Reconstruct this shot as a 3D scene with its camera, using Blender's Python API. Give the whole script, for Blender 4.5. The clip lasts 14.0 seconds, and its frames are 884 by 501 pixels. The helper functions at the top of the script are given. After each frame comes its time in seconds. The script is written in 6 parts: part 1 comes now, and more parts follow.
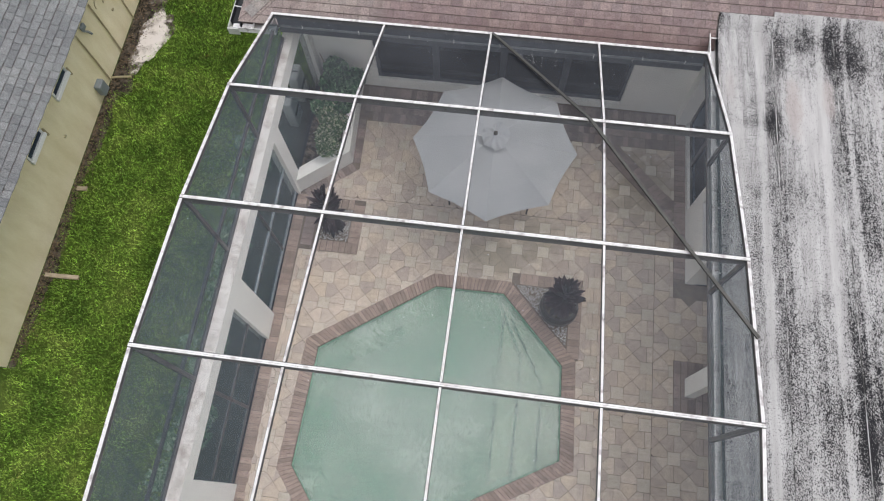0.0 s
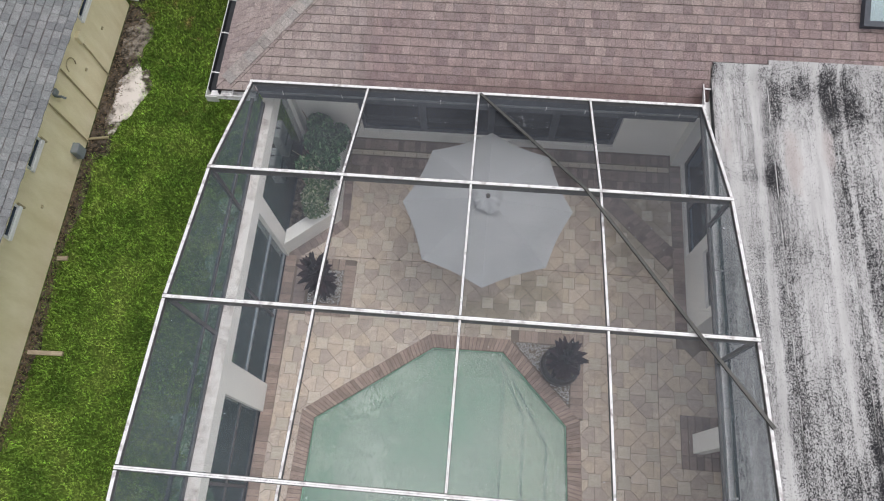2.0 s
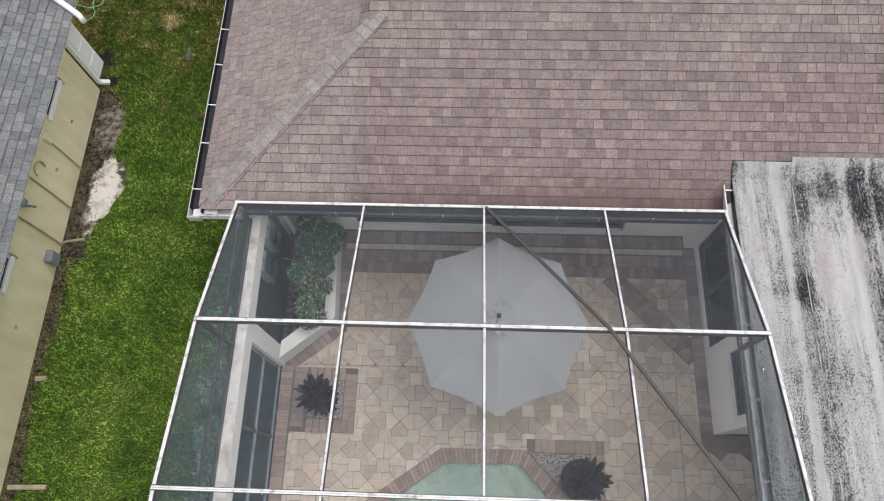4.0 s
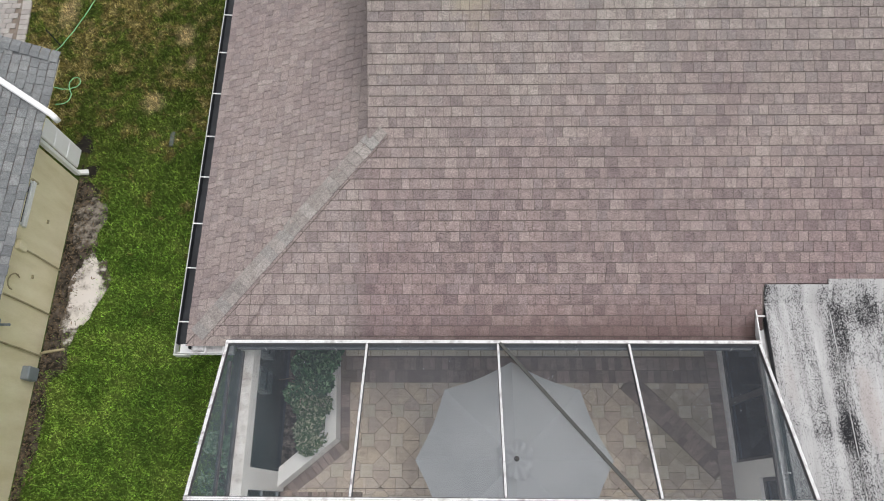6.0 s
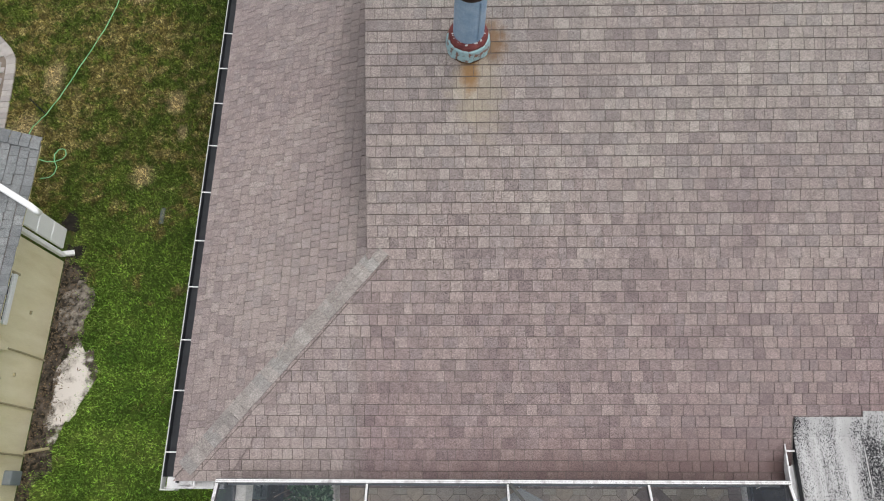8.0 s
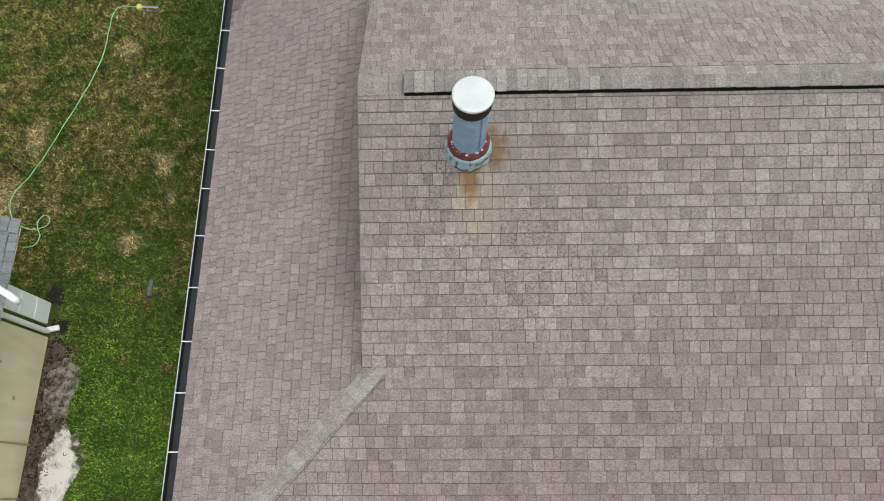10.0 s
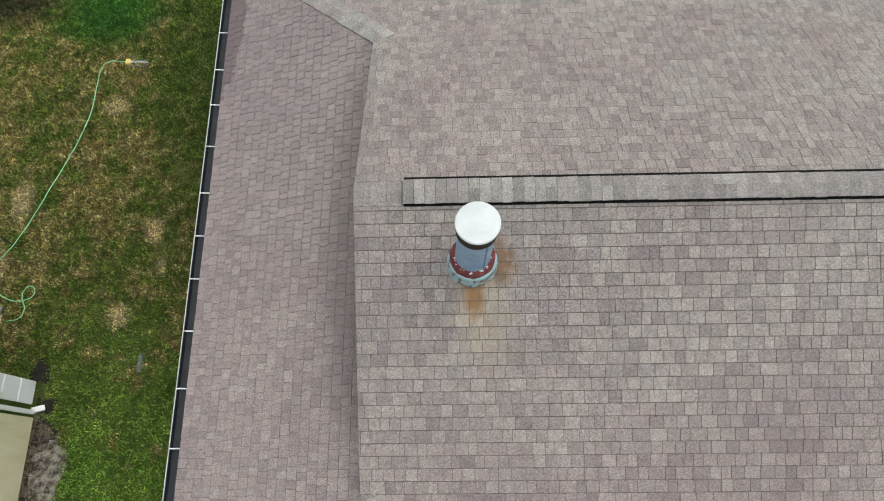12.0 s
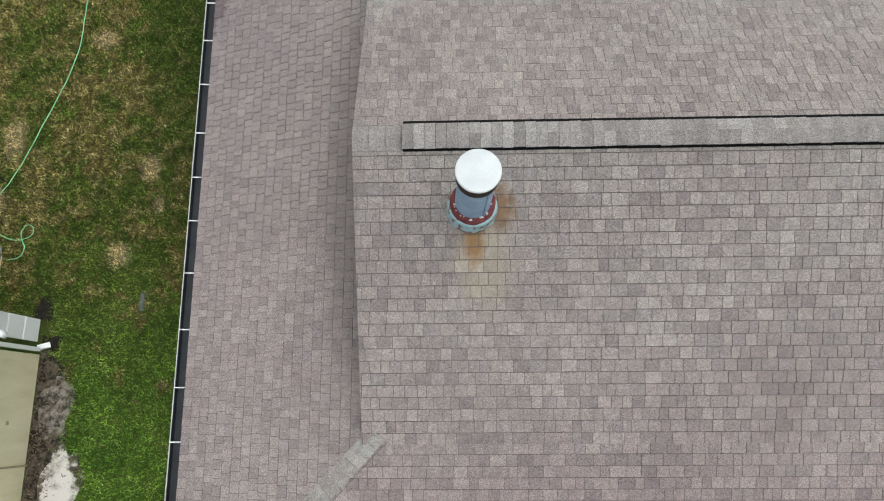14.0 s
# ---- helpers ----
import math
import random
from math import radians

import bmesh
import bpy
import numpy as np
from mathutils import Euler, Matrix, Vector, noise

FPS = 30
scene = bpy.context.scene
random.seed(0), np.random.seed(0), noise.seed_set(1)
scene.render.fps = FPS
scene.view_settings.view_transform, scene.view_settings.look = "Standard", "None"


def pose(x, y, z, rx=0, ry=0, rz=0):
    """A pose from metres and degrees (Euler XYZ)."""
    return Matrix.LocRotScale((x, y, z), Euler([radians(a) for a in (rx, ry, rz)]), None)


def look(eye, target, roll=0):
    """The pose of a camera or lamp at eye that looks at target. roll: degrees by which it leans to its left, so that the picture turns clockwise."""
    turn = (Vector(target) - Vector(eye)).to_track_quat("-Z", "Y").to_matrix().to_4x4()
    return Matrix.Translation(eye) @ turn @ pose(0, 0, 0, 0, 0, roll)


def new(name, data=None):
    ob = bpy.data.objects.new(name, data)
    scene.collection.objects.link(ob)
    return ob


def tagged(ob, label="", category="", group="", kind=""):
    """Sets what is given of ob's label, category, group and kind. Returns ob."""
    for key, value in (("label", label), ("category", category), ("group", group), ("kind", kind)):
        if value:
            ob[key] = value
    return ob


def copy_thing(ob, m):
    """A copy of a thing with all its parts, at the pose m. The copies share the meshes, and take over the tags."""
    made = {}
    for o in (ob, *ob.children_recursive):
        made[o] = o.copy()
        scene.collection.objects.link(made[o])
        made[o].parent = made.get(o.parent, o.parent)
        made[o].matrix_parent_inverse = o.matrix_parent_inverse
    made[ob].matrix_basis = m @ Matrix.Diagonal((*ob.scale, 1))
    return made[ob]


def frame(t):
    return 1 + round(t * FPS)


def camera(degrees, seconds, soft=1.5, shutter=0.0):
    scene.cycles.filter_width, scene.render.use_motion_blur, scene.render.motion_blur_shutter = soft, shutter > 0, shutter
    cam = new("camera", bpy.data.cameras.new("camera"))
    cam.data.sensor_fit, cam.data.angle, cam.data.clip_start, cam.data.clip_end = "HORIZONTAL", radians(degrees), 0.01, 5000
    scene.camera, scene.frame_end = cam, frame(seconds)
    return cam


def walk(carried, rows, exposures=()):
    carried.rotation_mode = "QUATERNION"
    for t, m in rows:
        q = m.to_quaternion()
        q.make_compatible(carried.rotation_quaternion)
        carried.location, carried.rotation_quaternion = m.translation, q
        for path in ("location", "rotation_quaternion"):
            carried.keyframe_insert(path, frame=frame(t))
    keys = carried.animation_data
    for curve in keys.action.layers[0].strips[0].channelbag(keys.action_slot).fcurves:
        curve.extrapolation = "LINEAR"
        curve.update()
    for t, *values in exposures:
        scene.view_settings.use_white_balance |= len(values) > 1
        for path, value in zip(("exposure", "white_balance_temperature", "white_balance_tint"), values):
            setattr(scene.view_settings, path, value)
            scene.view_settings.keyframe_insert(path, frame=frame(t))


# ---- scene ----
cam = camera(66.7, 14.0, soft=1.1)
PATH = [
    (0, (0.102, 0.681, 11.221), (-0.033, 1.381, 9.353), -3.7),
    (0.5, (0.103, 0.837, 11.239), (-0.035, 1.537, 9.37), -4.0),
    (1, (0.073, 1.068, 11.252), (-0.065, 1.769, 9.385), -4.0),
    (1.5, (0.015, 1.37, 11.272), (-0.124, 2.07, 9.403), -4.2),
    (2, (-0.064, 1.742, 11.274), (-0.173, 2.445, 9.405), -4.3),
    (2.5, (-0.171, 2.174, 11.265), (-0.256, 2.878, 9.395), -4.1),
    (3, (-0.276, 2.675, 11.247), (-0.36, 3.377, 9.377), -4.0),
    (3.2, (-0.305, 2.879, 11.238), (-0.39, 3.579, 9.367), -4.2),
    (5.3, (-0.663, 4.873, 11.181), (-0.712, 5.569, 9.307), -3.9),
    (5.5, (-0.675, 5.064, 11.16), (-0.724, 5.763, 9.286), -3.8),
    (5.9, (-0.702, 5.434, 11.143), (-0.751, 6.139, 9.272), -3.6),
    (6, (-0.726, 5.538, 11.136), (-0.772, 6.24, 9.264), -3.6),
    (6.5, (-0.77, 6.003, 11.124), (-0.815, 6.7, 9.25), -3.6),
    (7, (-0.81, 6.431, 11.129), (-0.855, 7.125, 9.254), -3.6),
    (7.5, (-0.807, 6.851, 11.13), (-0.854, 7.542, 9.254), -3.8),
    (8, (-0.787, 7.267, 11.134), (-0.835, 7.954, 9.257), -4.0),
    (8.1, (-0.778, 7.342, 11.132), (-0.824, 8.036, 9.257), -4.1),
    (8.2, (-0.773, 7.412, 11.136), (-0.824, 8.101, 9.259), -4.3),
    (10.3, (-0.8, 9.017, 11.174), (-0.844, 9.674, 9.286), -4.4),
    (10.5, (-0.804, 9.159, 11.166), (-0.848, 9.815, 9.277), -4.5),
    (11, (-0.809, 9.497, 11.149), (-0.853, 10.155, 9.261), -4.4),
    (11.5, (-0.803, 9.845, 11.139), (-0.848, 10.501, 9.25), -4.6),
    (12, (-0.813, 10.147, 11.127), (-0.858, 10.804, 9.239), -4.6),
    (12.5, (-0.814, 10.325, 11.135), (-0.858, 10.983, 9.247), -4.4),
    (13, (-0.809, 10.366, 11.143), (-0.853, 11.017, 9.253), -4.5),
    (13.5, (-0.814, 10.328, 11.153), (-0.858, 10.903, 9.238), -5.0),
    (14, (-0.822, 10.305, 11.151), (-0.866, 10.764, 9.205), -6.0),
]
# the camera's white balance drifts towards green over the roof
LIGHTING = [(0.0, 0.06, 6480, 12), (3.2, 0.06, 6480, 12), (5.5, 0.06, 6500, 10), (7.5, 0.06, 6500, 10), (10.3, 0.06, 6380, 4.5), (13.0, 0.06, 6330, 4.5), (14.0, 0.06, 6250, 4)]
walk(cam, [(t, look(eye, target, roll)) for t, eye, target, roll in PATH], LIGHTING)

# ---- light ----
world = bpy.data.worlds.new("overcast_sky")
scene.world = world
world.use_nodes = True
wn = world.node_tree.nodes
wl = world.node_tree.links
sky = wn.new("ShaderNodeTexSky")
sky.sky_type = "NISHITA"
sky.sun_disc = False
sky.sun_elevation = radians(68)
sky.sun_rotation = radians(61)
sky.air_density = 1.0
sky.dust_density = 4.0
sky_grey = wn.new("ShaderNodeHueSaturation")
sky_grey.inputs["Saturation"].default_value = 0.25
wl.new(sky.outputs[0], sky_grey.inputs["Color"])
wl.new(sky_grey.outputs[0], wn["Background"].inputs["Color"])
wn["Background"].inputs["Strength"].default_value = 0.16
sun_data = bpy.data.lights.new("sun", "SUN")
sun_data.energy = 1.42
sun_data.angle = radians(140)
sun_data.color = (1.0, 0.97, 0.93)
sun = new("sun", sun_data)
sun.matrix_world = look((2, -2, 25), (0, 0, 0))


# ---- materials ----
def nodes_of(name):
    m = bpy.data.materials.new(name)
    m.use_nodes = True
    return m, m.node_tree.nodes, m.node_tree.links, m.node_tree.nodes["Principled BSDF"]


def noise_node(n, l, scale, detail=4.0, stretch=None, rough=0.6, w=0.0):
    geo = n.new("ShaderNodeNewGeometry")
    src = geo.outputs["Position"]
    mp = n.new("ShaderNodeMapping")
    mp.inputs["Scale"].default_value = stretch or (1, 1, 1)
    mp.inputs["Location"].default_value = (w, w * 1.7, w * 0.3)
    l.new(src, mp.inputs["Vector"])
    t = n.new("ShaderNodeTexNoise")
    t.inputs["Scale"].default_value = scale
    t.inputs["Detail"].default_value = detail
    t.inputs["Roughness"].default_value = rough
    l.new(mp.outputs[0], t.inputs["Vector"])
    return t.outputs["Fac"]


def ramp(n, l, fac, stops, interp="LINEAR"):
    r = n.new("ShaderNodeValToRGB")
    r.color_ramp.interpolation = interp
    while len(r.color_ramp.elements) < len(stops):
        r.color_ramp.elements.new(0.5)
    for e, (p, c) in zip(r.color_ramp.elements, stops):
        e.position = p
        e.color = (*c, 1) if len(c) == 3 else c
    l.new(fac, r.inputs["Fac"])
    return r.outputs["Color"]


def grey(v):
    return (v, v, v)


def mix(n, l, fac, a, b, mode="MIX"):
    x = n.new("ShaderNodeMix")
    x.data_type = "RGBA"
    x.blend_type = mode
    for sock, val in ((x.inputs[0], fac), (x.inputs[6], a), (x.inputs[7], b)):
        if isinstance(val, (int, float)):
            sock.default_value = val
        elif isinstance(val, tuple):
            sock.default_value = (*val, 1)
        else:
            l.new(val, sock)
    return x.outputs[2]


def maths(n, l, op, a, b=0.0, clamp=False):
    x = n.new("ShaderNodeMath")
    x.operation = op
    x.use_clamp = clamp
    for sock, val in ((x.inputs[0], a), (x.inputs[1], b)):
        if isinstance(val, (int, float)):
            sock.default_value = val
        else:
            l.new(val, sock)
    return x.outputs[0]


def bumped(n, l, p, height, strength, dist=0.01):
    b = n.new("ShaderNodeBump")
    b.inputs["Strength"].default_value = strength
    b.inputs["Distance"].default_value = dist
    l.new(height, b.inputs["Height"])
    l.new(b.outputs[0], p.inputs["Normal"])


def piece_random(n, l):
    """One random value a piece, for single pieces and for the joined rest alike."""
    info = n.new("ShaderNodeObjectInfo")
    geo = n.new("ShaderNodeNewGeometry")
    s = maths(n, l, "ADD", info.outputs["Random"], geo.outputs["Random Per Island"])
    return maths(n, l, "FRACT", s)


def spot(n, l, centre, size, warp=0.3, wscale=4.0, rim=(1.1, 0.45)):
    """1 inside a ragged oval on the plan or in space, falling to 0 at its rim."""
    geo = n.new("ShaderNodeNewGeometry")
    mp = n.new("ShaderNodeVectorMath")
    mp.operation = "SUBTRACT"
    l.new(geo.outputs["Position"], mp.inputs[0])
    mp.inputs[1].default_value = centre
    dv = n.new("ShaderNodeVectorMath")
    dv.operation = "DIVIDE"
    l.new(mp.outputs[0], dv.inputs[0])
    dv.inputs[1].default_value = size
    ln = n.new("ShaderNodeVectorMath")
    ln.operation = "LENGTH"
    l.new(dv.outputs[0], ln.inputs[0])
    nz = noise_node(n, l, wscale, 5.0)
    d = maths(n, l, "ADD", ln.outputs["Value"], maths(n, l, "MULTIPLY", maths(n, l, "SUBTRACT", nz, 0.5), warp * 4))
    mr = n.new("ShaderNodeMapRange")
    mr.inputs["From Min"].default_value = rim[0]
    mr.inputs["From Max"].default_value = rim[1]
    l.new(d, mr.inputs["Value"])
    return mr.outputs[0]


def plain(name, c1, c2, scale=6.0, rough=0.7, bump=0.15, bscale=120.0, metal=0.0, stretch=None, spread=0.0, lo=0.3, hi=0.7):
    m, n, l, p = nodes_of(name)
    col = ramp(n, l, noise_node(n, l, scale, 5.0, stretch), [(lo, c1), (hi, c2)])
    fine = noise_node(n, l, bscale, 3.0)
    col = mix(n, l, 0.35, col, ramp(n, l, fine, [(0.3, grey(0.55)), (0.7, grey(1.0))]), "MULTIPLY")
    if spread:
        v = piece_random(n, l)
        col = mix(n, l, 1.0, col, ramp(n, l, v, [(0.0, grey(1 - spread)), (1.0, grey(1.0))]), "MULTIPLY")
    l.new(col, p.inputs["Base Color"])
    p.inputs["Roughness"].default_value = rough
    p.inputs["Metallic"].default_value = metal
    if rough >= 0.7:
        p.inputs["Specular IOR Level"].default_value = 0.25
    if bump:
        bumped(n, l, p, fine, bump)
    return m


def shingle_material(name, tones, rust=False, patchy=False):
    m, n, l, p = nodes_of(name)
    v = piece_random(n, l)
    k = len(tones)
    col = ramp(n, l, v, [(i / k, c) for i, c in enumerate(tones)], "CONSTANT")
    big = noise_node(n, l, 0.55, 4.0)
    col = mix(n, l, 1.0, col, ramp(n, l, big, [(0.3, (0.84, 0.81, 0.83)), (0.7, (1.01, 1.01, 1.0))]), "MULTIPLY")
    mid = noise_node(n, l, 9.0, 5.0)
    col = mix(n, l, 1.0, col, ramp(n, l, mid, [(0.3, grey(0.84)), (0.7, grey(1.08))]), "MULTIPLY")
    if rust:
        geo = n.new("ShaderNodeNewGeometry")
        sx = n.new("ShaderNodeSeparateXYZ")
        l.new(geo.outputs["Position"], sx.inputs[0])
        hg = n.new("ShaderNodeMapRange")
        hg.inputs["From Min"].default_value = 8.0
        hg.inputs["From Max"].default_value = 14.0
        hg.inputs["To Min"].default_value = -0.3
        hg.inputs["To Max"].default_value = 0.95
        l.new(sx.outputs["Y"], hg.inputs["Value"])
        side = n.new("ShaderNodeMapRange")
        side.inputs["From Min"].default_value = -2.1
        side.inputs["From Max"].default_value = -1.85
        l.new(sx.outputs["X"], side.inputs["Value"])
        bleach = maths(n, l, "ADD", hg.outputs[0], maths(n, l, "SUBTRACT", noise_node(n, l, 0.8, 3.0, w=4.0), 0.5), True)
        bleach = maths(n, l, "MULTIPLY", bleach, side.outputs[0])
        col = mix(n, l, bleach, col, mix(n, l, 0.10, mix(n, l, 1.0, col, (1.0, 1.06, 1.035), "MULTIPLY"), (0.305, 0.280, 0.262)))
        col = mix(n, l, maths(n, l, "SUBTRACT", 0.12, side.outputs[0], True), col, (0.48, 0.385, 0.37))
        redder = n.new("ShaderNodeMapRange")
        redder.inputs["From Min"].default_value = 7.6
        redder.inputs["From Max"].default_value = 11.2
        redder.inputs["To Min"].default_value = 1.0
        redder.inputs["To Max"].default_value = 0.0
        l.new(maths(n, l, "ADD", sx.outputs["Y"], maths(n, l, "MULTIPLY", maths(n, l, "SUBTRACT", noise_node(n, l, 0.6, 3.0, w=8.0), 0.5), 2.5)), redder.inputs["Value"])
        col = mix(n, l, maths(n, l, "MULTIPLY", redder.outputs[0], side.outputs[0]), col, mix(n, l, 1.0, col, (0.93, 0.845, 0.875), "MULTIPLY"))
        beyond = n.new("ShaderNodeMapRange")
        beyond.inputs["From Min"].default_value = 13.0
        beyond.inputs["From Max"].default_value = 13.2
        l.new(sx.outputs["Y"], beyond.inputs["Value"])
        rosy = ramp(n, l, noise_node(n, l, 1.3, 4.0, w=12.0), [(0.40, grey(0.35)), (0.58, grey(1.0))])
        col = mix(n, l, maths(n, l, "MULTIPLY", maths(n, l, "MULTIPLY", beyond.outputs[0], side.outputs[0]), rosy), col, mix(n, l, 1.0, col, (1.025, 0.972, 0.982), "MULTIPLY"))
    fine = noise_node(n, l, 78.0, 3.0, rough=0.95)
    col = mix(n, l, 1.0, col, ramp(n, l, fine, [(0.37, grey(0.51)), (0.63, grey(1.36))]), "MULTIPLY")
    grit = noise_node(n, l, 38.0, 3.0, rough=0.8, w=9.0)
    col = mix(n, l, 1.0, col, ramp(n, l, grit, [(0.34, grey(0.80)), (0.66, grey(1.16))]), "MULTIPLY")
    if rust:
        s1 = spot(n, l, (-0.64, 12.00, 4.38), (0.13, 0.30, 0.6), 0.22, 11.0)
        s2 = spot(n, l, (-0.40, 12.32, 4.50), (0.22, 0.27, 0.6), 0.30, 11.0)
        s3 = spot(n, l, (-0.55, 11.80, 4.30), (0.36, 0.62, 0.9), 0.4, 7.0)
        col = mix(n, l, maths(n, l, "MULTIPLY", s3, 0.35), col, (0.36, 0.31, 0.20))
        col = mix(n, l, maths(n, l, "MULTIPLY", s1, 0.85), col, (0.22, 0.12, 0.045))
        col = mix(n, l, maths(n, l, "MULTIPLY", s2, 0.85), col, (0.17, 0.10, 0.05))
    if patchy:
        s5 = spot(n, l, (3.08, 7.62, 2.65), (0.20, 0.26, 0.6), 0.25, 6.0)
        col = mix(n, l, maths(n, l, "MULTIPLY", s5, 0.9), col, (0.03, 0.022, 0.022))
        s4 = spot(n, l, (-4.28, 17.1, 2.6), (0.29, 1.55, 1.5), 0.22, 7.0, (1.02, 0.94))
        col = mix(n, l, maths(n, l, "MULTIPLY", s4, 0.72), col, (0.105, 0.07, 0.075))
        # darker over the far part of the left slope
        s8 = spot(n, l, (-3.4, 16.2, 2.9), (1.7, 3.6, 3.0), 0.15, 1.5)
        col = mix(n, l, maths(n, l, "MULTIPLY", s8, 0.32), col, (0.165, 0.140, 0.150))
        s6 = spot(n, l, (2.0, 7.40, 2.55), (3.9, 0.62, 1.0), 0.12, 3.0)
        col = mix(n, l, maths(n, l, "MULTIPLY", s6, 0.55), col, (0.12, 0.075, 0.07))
        # darker along the gable edge
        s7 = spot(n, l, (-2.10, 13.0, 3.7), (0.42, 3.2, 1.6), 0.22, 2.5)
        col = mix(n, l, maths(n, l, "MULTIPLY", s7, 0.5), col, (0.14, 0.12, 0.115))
    l.new(col, p.inputs["Base Color"])
    p.inputs["Roughness"].default_value = 0.85
    p.inputs["Specular IOR Level"].default_value = 0.25
    bumped(n, l, p, fine, 0.4, 0.004)
    return m


MAUVE = [(0.279, 0.235, 0.223), (0.309, 0.262, 0.244), (0.290, 0.248, 0.235), (0.338, 0.290, 0.268), (0.277, 0.242, 0.233),
         (0.320, 0.275, 0.254), (0.242, 0.204, 0.198), (0.353, 0.309, 0.284), (0.296, 0.251, 0.238), (0.313, 0.273, 0.259), (0.263, 0.225, 0.214), (0.328, 0.279, 0.260)]
SLATE = [(0.205, 0.219, 0.221), (0.226, 0.240, 0.242), (0.186, 0.200, 0.204), (0.246, 0.260, 0.260), (0.212, 0.227, 0.231), (0.172, 0.185, 0.190)]
CAPS = [(0.285, 0.262, 0.247), (0.335, 0.312, 0.292), (0.255, 0.235, 0.222), (0.375, 0.350, 0.328), (0.285, 0.262, 0.246), (0.31, 0.285, 0.27)]
shingle_mat = shingle_material("mauve_asphalt_shingle", MAUVE, rust=True, patchy=True)
cap_mat = shingle_material("grey_cap_shingle", CAPS)
HIPS = [(0.325, 0.298, 0.276), (0.365, 0.338, 0.312), (0.300, 0.280, 0.262), (0.385, 0.362, 0.336), (0.330, 0.318, 0.300)]
hip_mat = shingle_material("mauve_hip_shingle", HIPS)
slate_mat = shingle_material("grey_asphalt_shingle", SLATE)
# dark, so gaps between courses draw their shadow and dirt lines
roof_base_mat = plain("roof_underlay", (0.12, 0.10, 0.092), (0.165, 0.138, 0.128), 9.0, 0.9)
vent_mat = plain("black_ridge_vent", (0.008, 0.008, 0.008), (0.014, 0.014, 0.014), 6.0, 1.0)
vent_mat.node_tree.nodes["Principled BSDF"].inputs["Specular IOR Level"].default_value = 0.05
white_mat = plain("white_painted_masonry", (0.77, 0.77, 0.74), (0.85, 0.85, 0.82), 2.5, 0.75, 0.12, 90)
weathered_mat = plain("weathered_white_wall_top", (0.42, 0.38, 0.35), (0.74, 0.73, 0.70), 5.0, 0.8, 0.2, 60, lo=0.3, hi=0.55)
alu_mat = plain("white_coated_aluminium", (0.34, 0.30, 0.31), (0.76, 0.76, 0.76), 9.0, 0.5, 0.05, 60, lo=0.30, hi=0.48)
bronze_mat = plain("grimy_bronze_aluminium", (0.035, 0.034, 0.036), (0.085, 0.082, 0.083), 5.0, 0.5, 0.1, 60)
seam_mat = plain("grey_membrane_seam", (0.05, 0.05, 0.05), (0.48, 0.48, 0.48), 2.6, 0.8, lo=0.42, hi=0.6)
brace_mat = plain("dull_grey_brace", (0.045, 0.046, 0.043), (0.075, 0.075, 0.07), 6.0, 0.6, 0.05, 60)
yellow_mat = plain("pale_yellow_stucco", (0.78, 0.70, 0.45), (0.92, 0.85, 0.62), 2.6, 0.85, 0.3, 70, stretch=(1, 1.6, 0.5))
gutter_in_mat = plain("dark_gutter_trough", (0.008, 0.010, 0.014), (0.026, 0.030, 0.036), 5.0, 0.6)
gutter_lip_mat = plain("pale_gutter_lip", (0.46, 0.48, 0.44), (0.62, 0.63, 0.60), 4.0, 0.45)
brick_mat = plain("red_brown_brick_paver", (0.34, 0.255, 0.21), (0.46, 0.36, 0.305), 9.0, 0.8, 0.25, 110, spread=0.32)
mortar_mat = plain("dark_brick_joint", (0.085, 0.07, 0.06), (0.14, 0.115, 0.10), 10.0, 0.9)
dark_brick_mat = plain("brown_brick_paver", (0.295, 0.235, 0.215), (0.395, 0.32, 0.295), 9.0, 0.8, 0.25, 110, spread=0.35)
warm_brick_mat = plain("light_brown_brick_paver", (0.38, 0.295, 0.25), (0.50, 0.40, 0.34), 9.0, 0.8, 0.25, 110, spread=0.3)
grout_mat = plain("sand_joint", (0.17, 0.14, 0.115), (0.24, 0.20, 0.165), 10.0, 0.9)
soil_mat = plain("damp_soil", (0.022, 0.019, 0.014), (0.17, 0.14, 0.115), 9.0, 0.95, 0.6, 40, lo=0.42, hi=0.68)
fabric_mat = plain("grey_canvas", (0.500, 0.522, 0.535), (0.570, 0.592, 0.605), 2.0, 0.9, 0.15, 200)
pole_mat = plain("bronze_pole", (0.05, 0.04, 0.035), (0.07, 0.06, 0.05), 6.0, 0.4, 0.0, 60, 0.6)
glaze_mat = plain("dark_glazed_clay", (0.014, 0.013, 0.014), (0.030, 0.027, 0.027), 8.0, 0.45, 0.1, 60)
timber_mat = plain("pale_weathered_timber", (0.30, 0.24, 0.17), (0.56, 0.47, 0.35), 8.0, 0.85, 0.3, 60, stretch=(1, 6, 6))
wood_mat = plain("weathered_wood", (0.20, 0.15, 0.11), (0.38, 0.31, 0.24), 8.0, 0.85, 0.3, 60, stretch=(1, 6, 6))
grey_box_mat = plain("grey_metal_box", (0.20, 0.235, 0.26), (0.26, 0.29, 0.31), 6.0, 0.5)
bright_vinyl_mat = plain("bright_white_vinyl", (0.94, 0.95, 0.96), (0.97, 0.98, 0.98), 3.0, 0.5, 0.0, 60)
strip_mat = plain("grey_drip_strip", (0.10, 0.115, 0.13), (0.17, 0.185, 0.20), 5.0, 0.6)
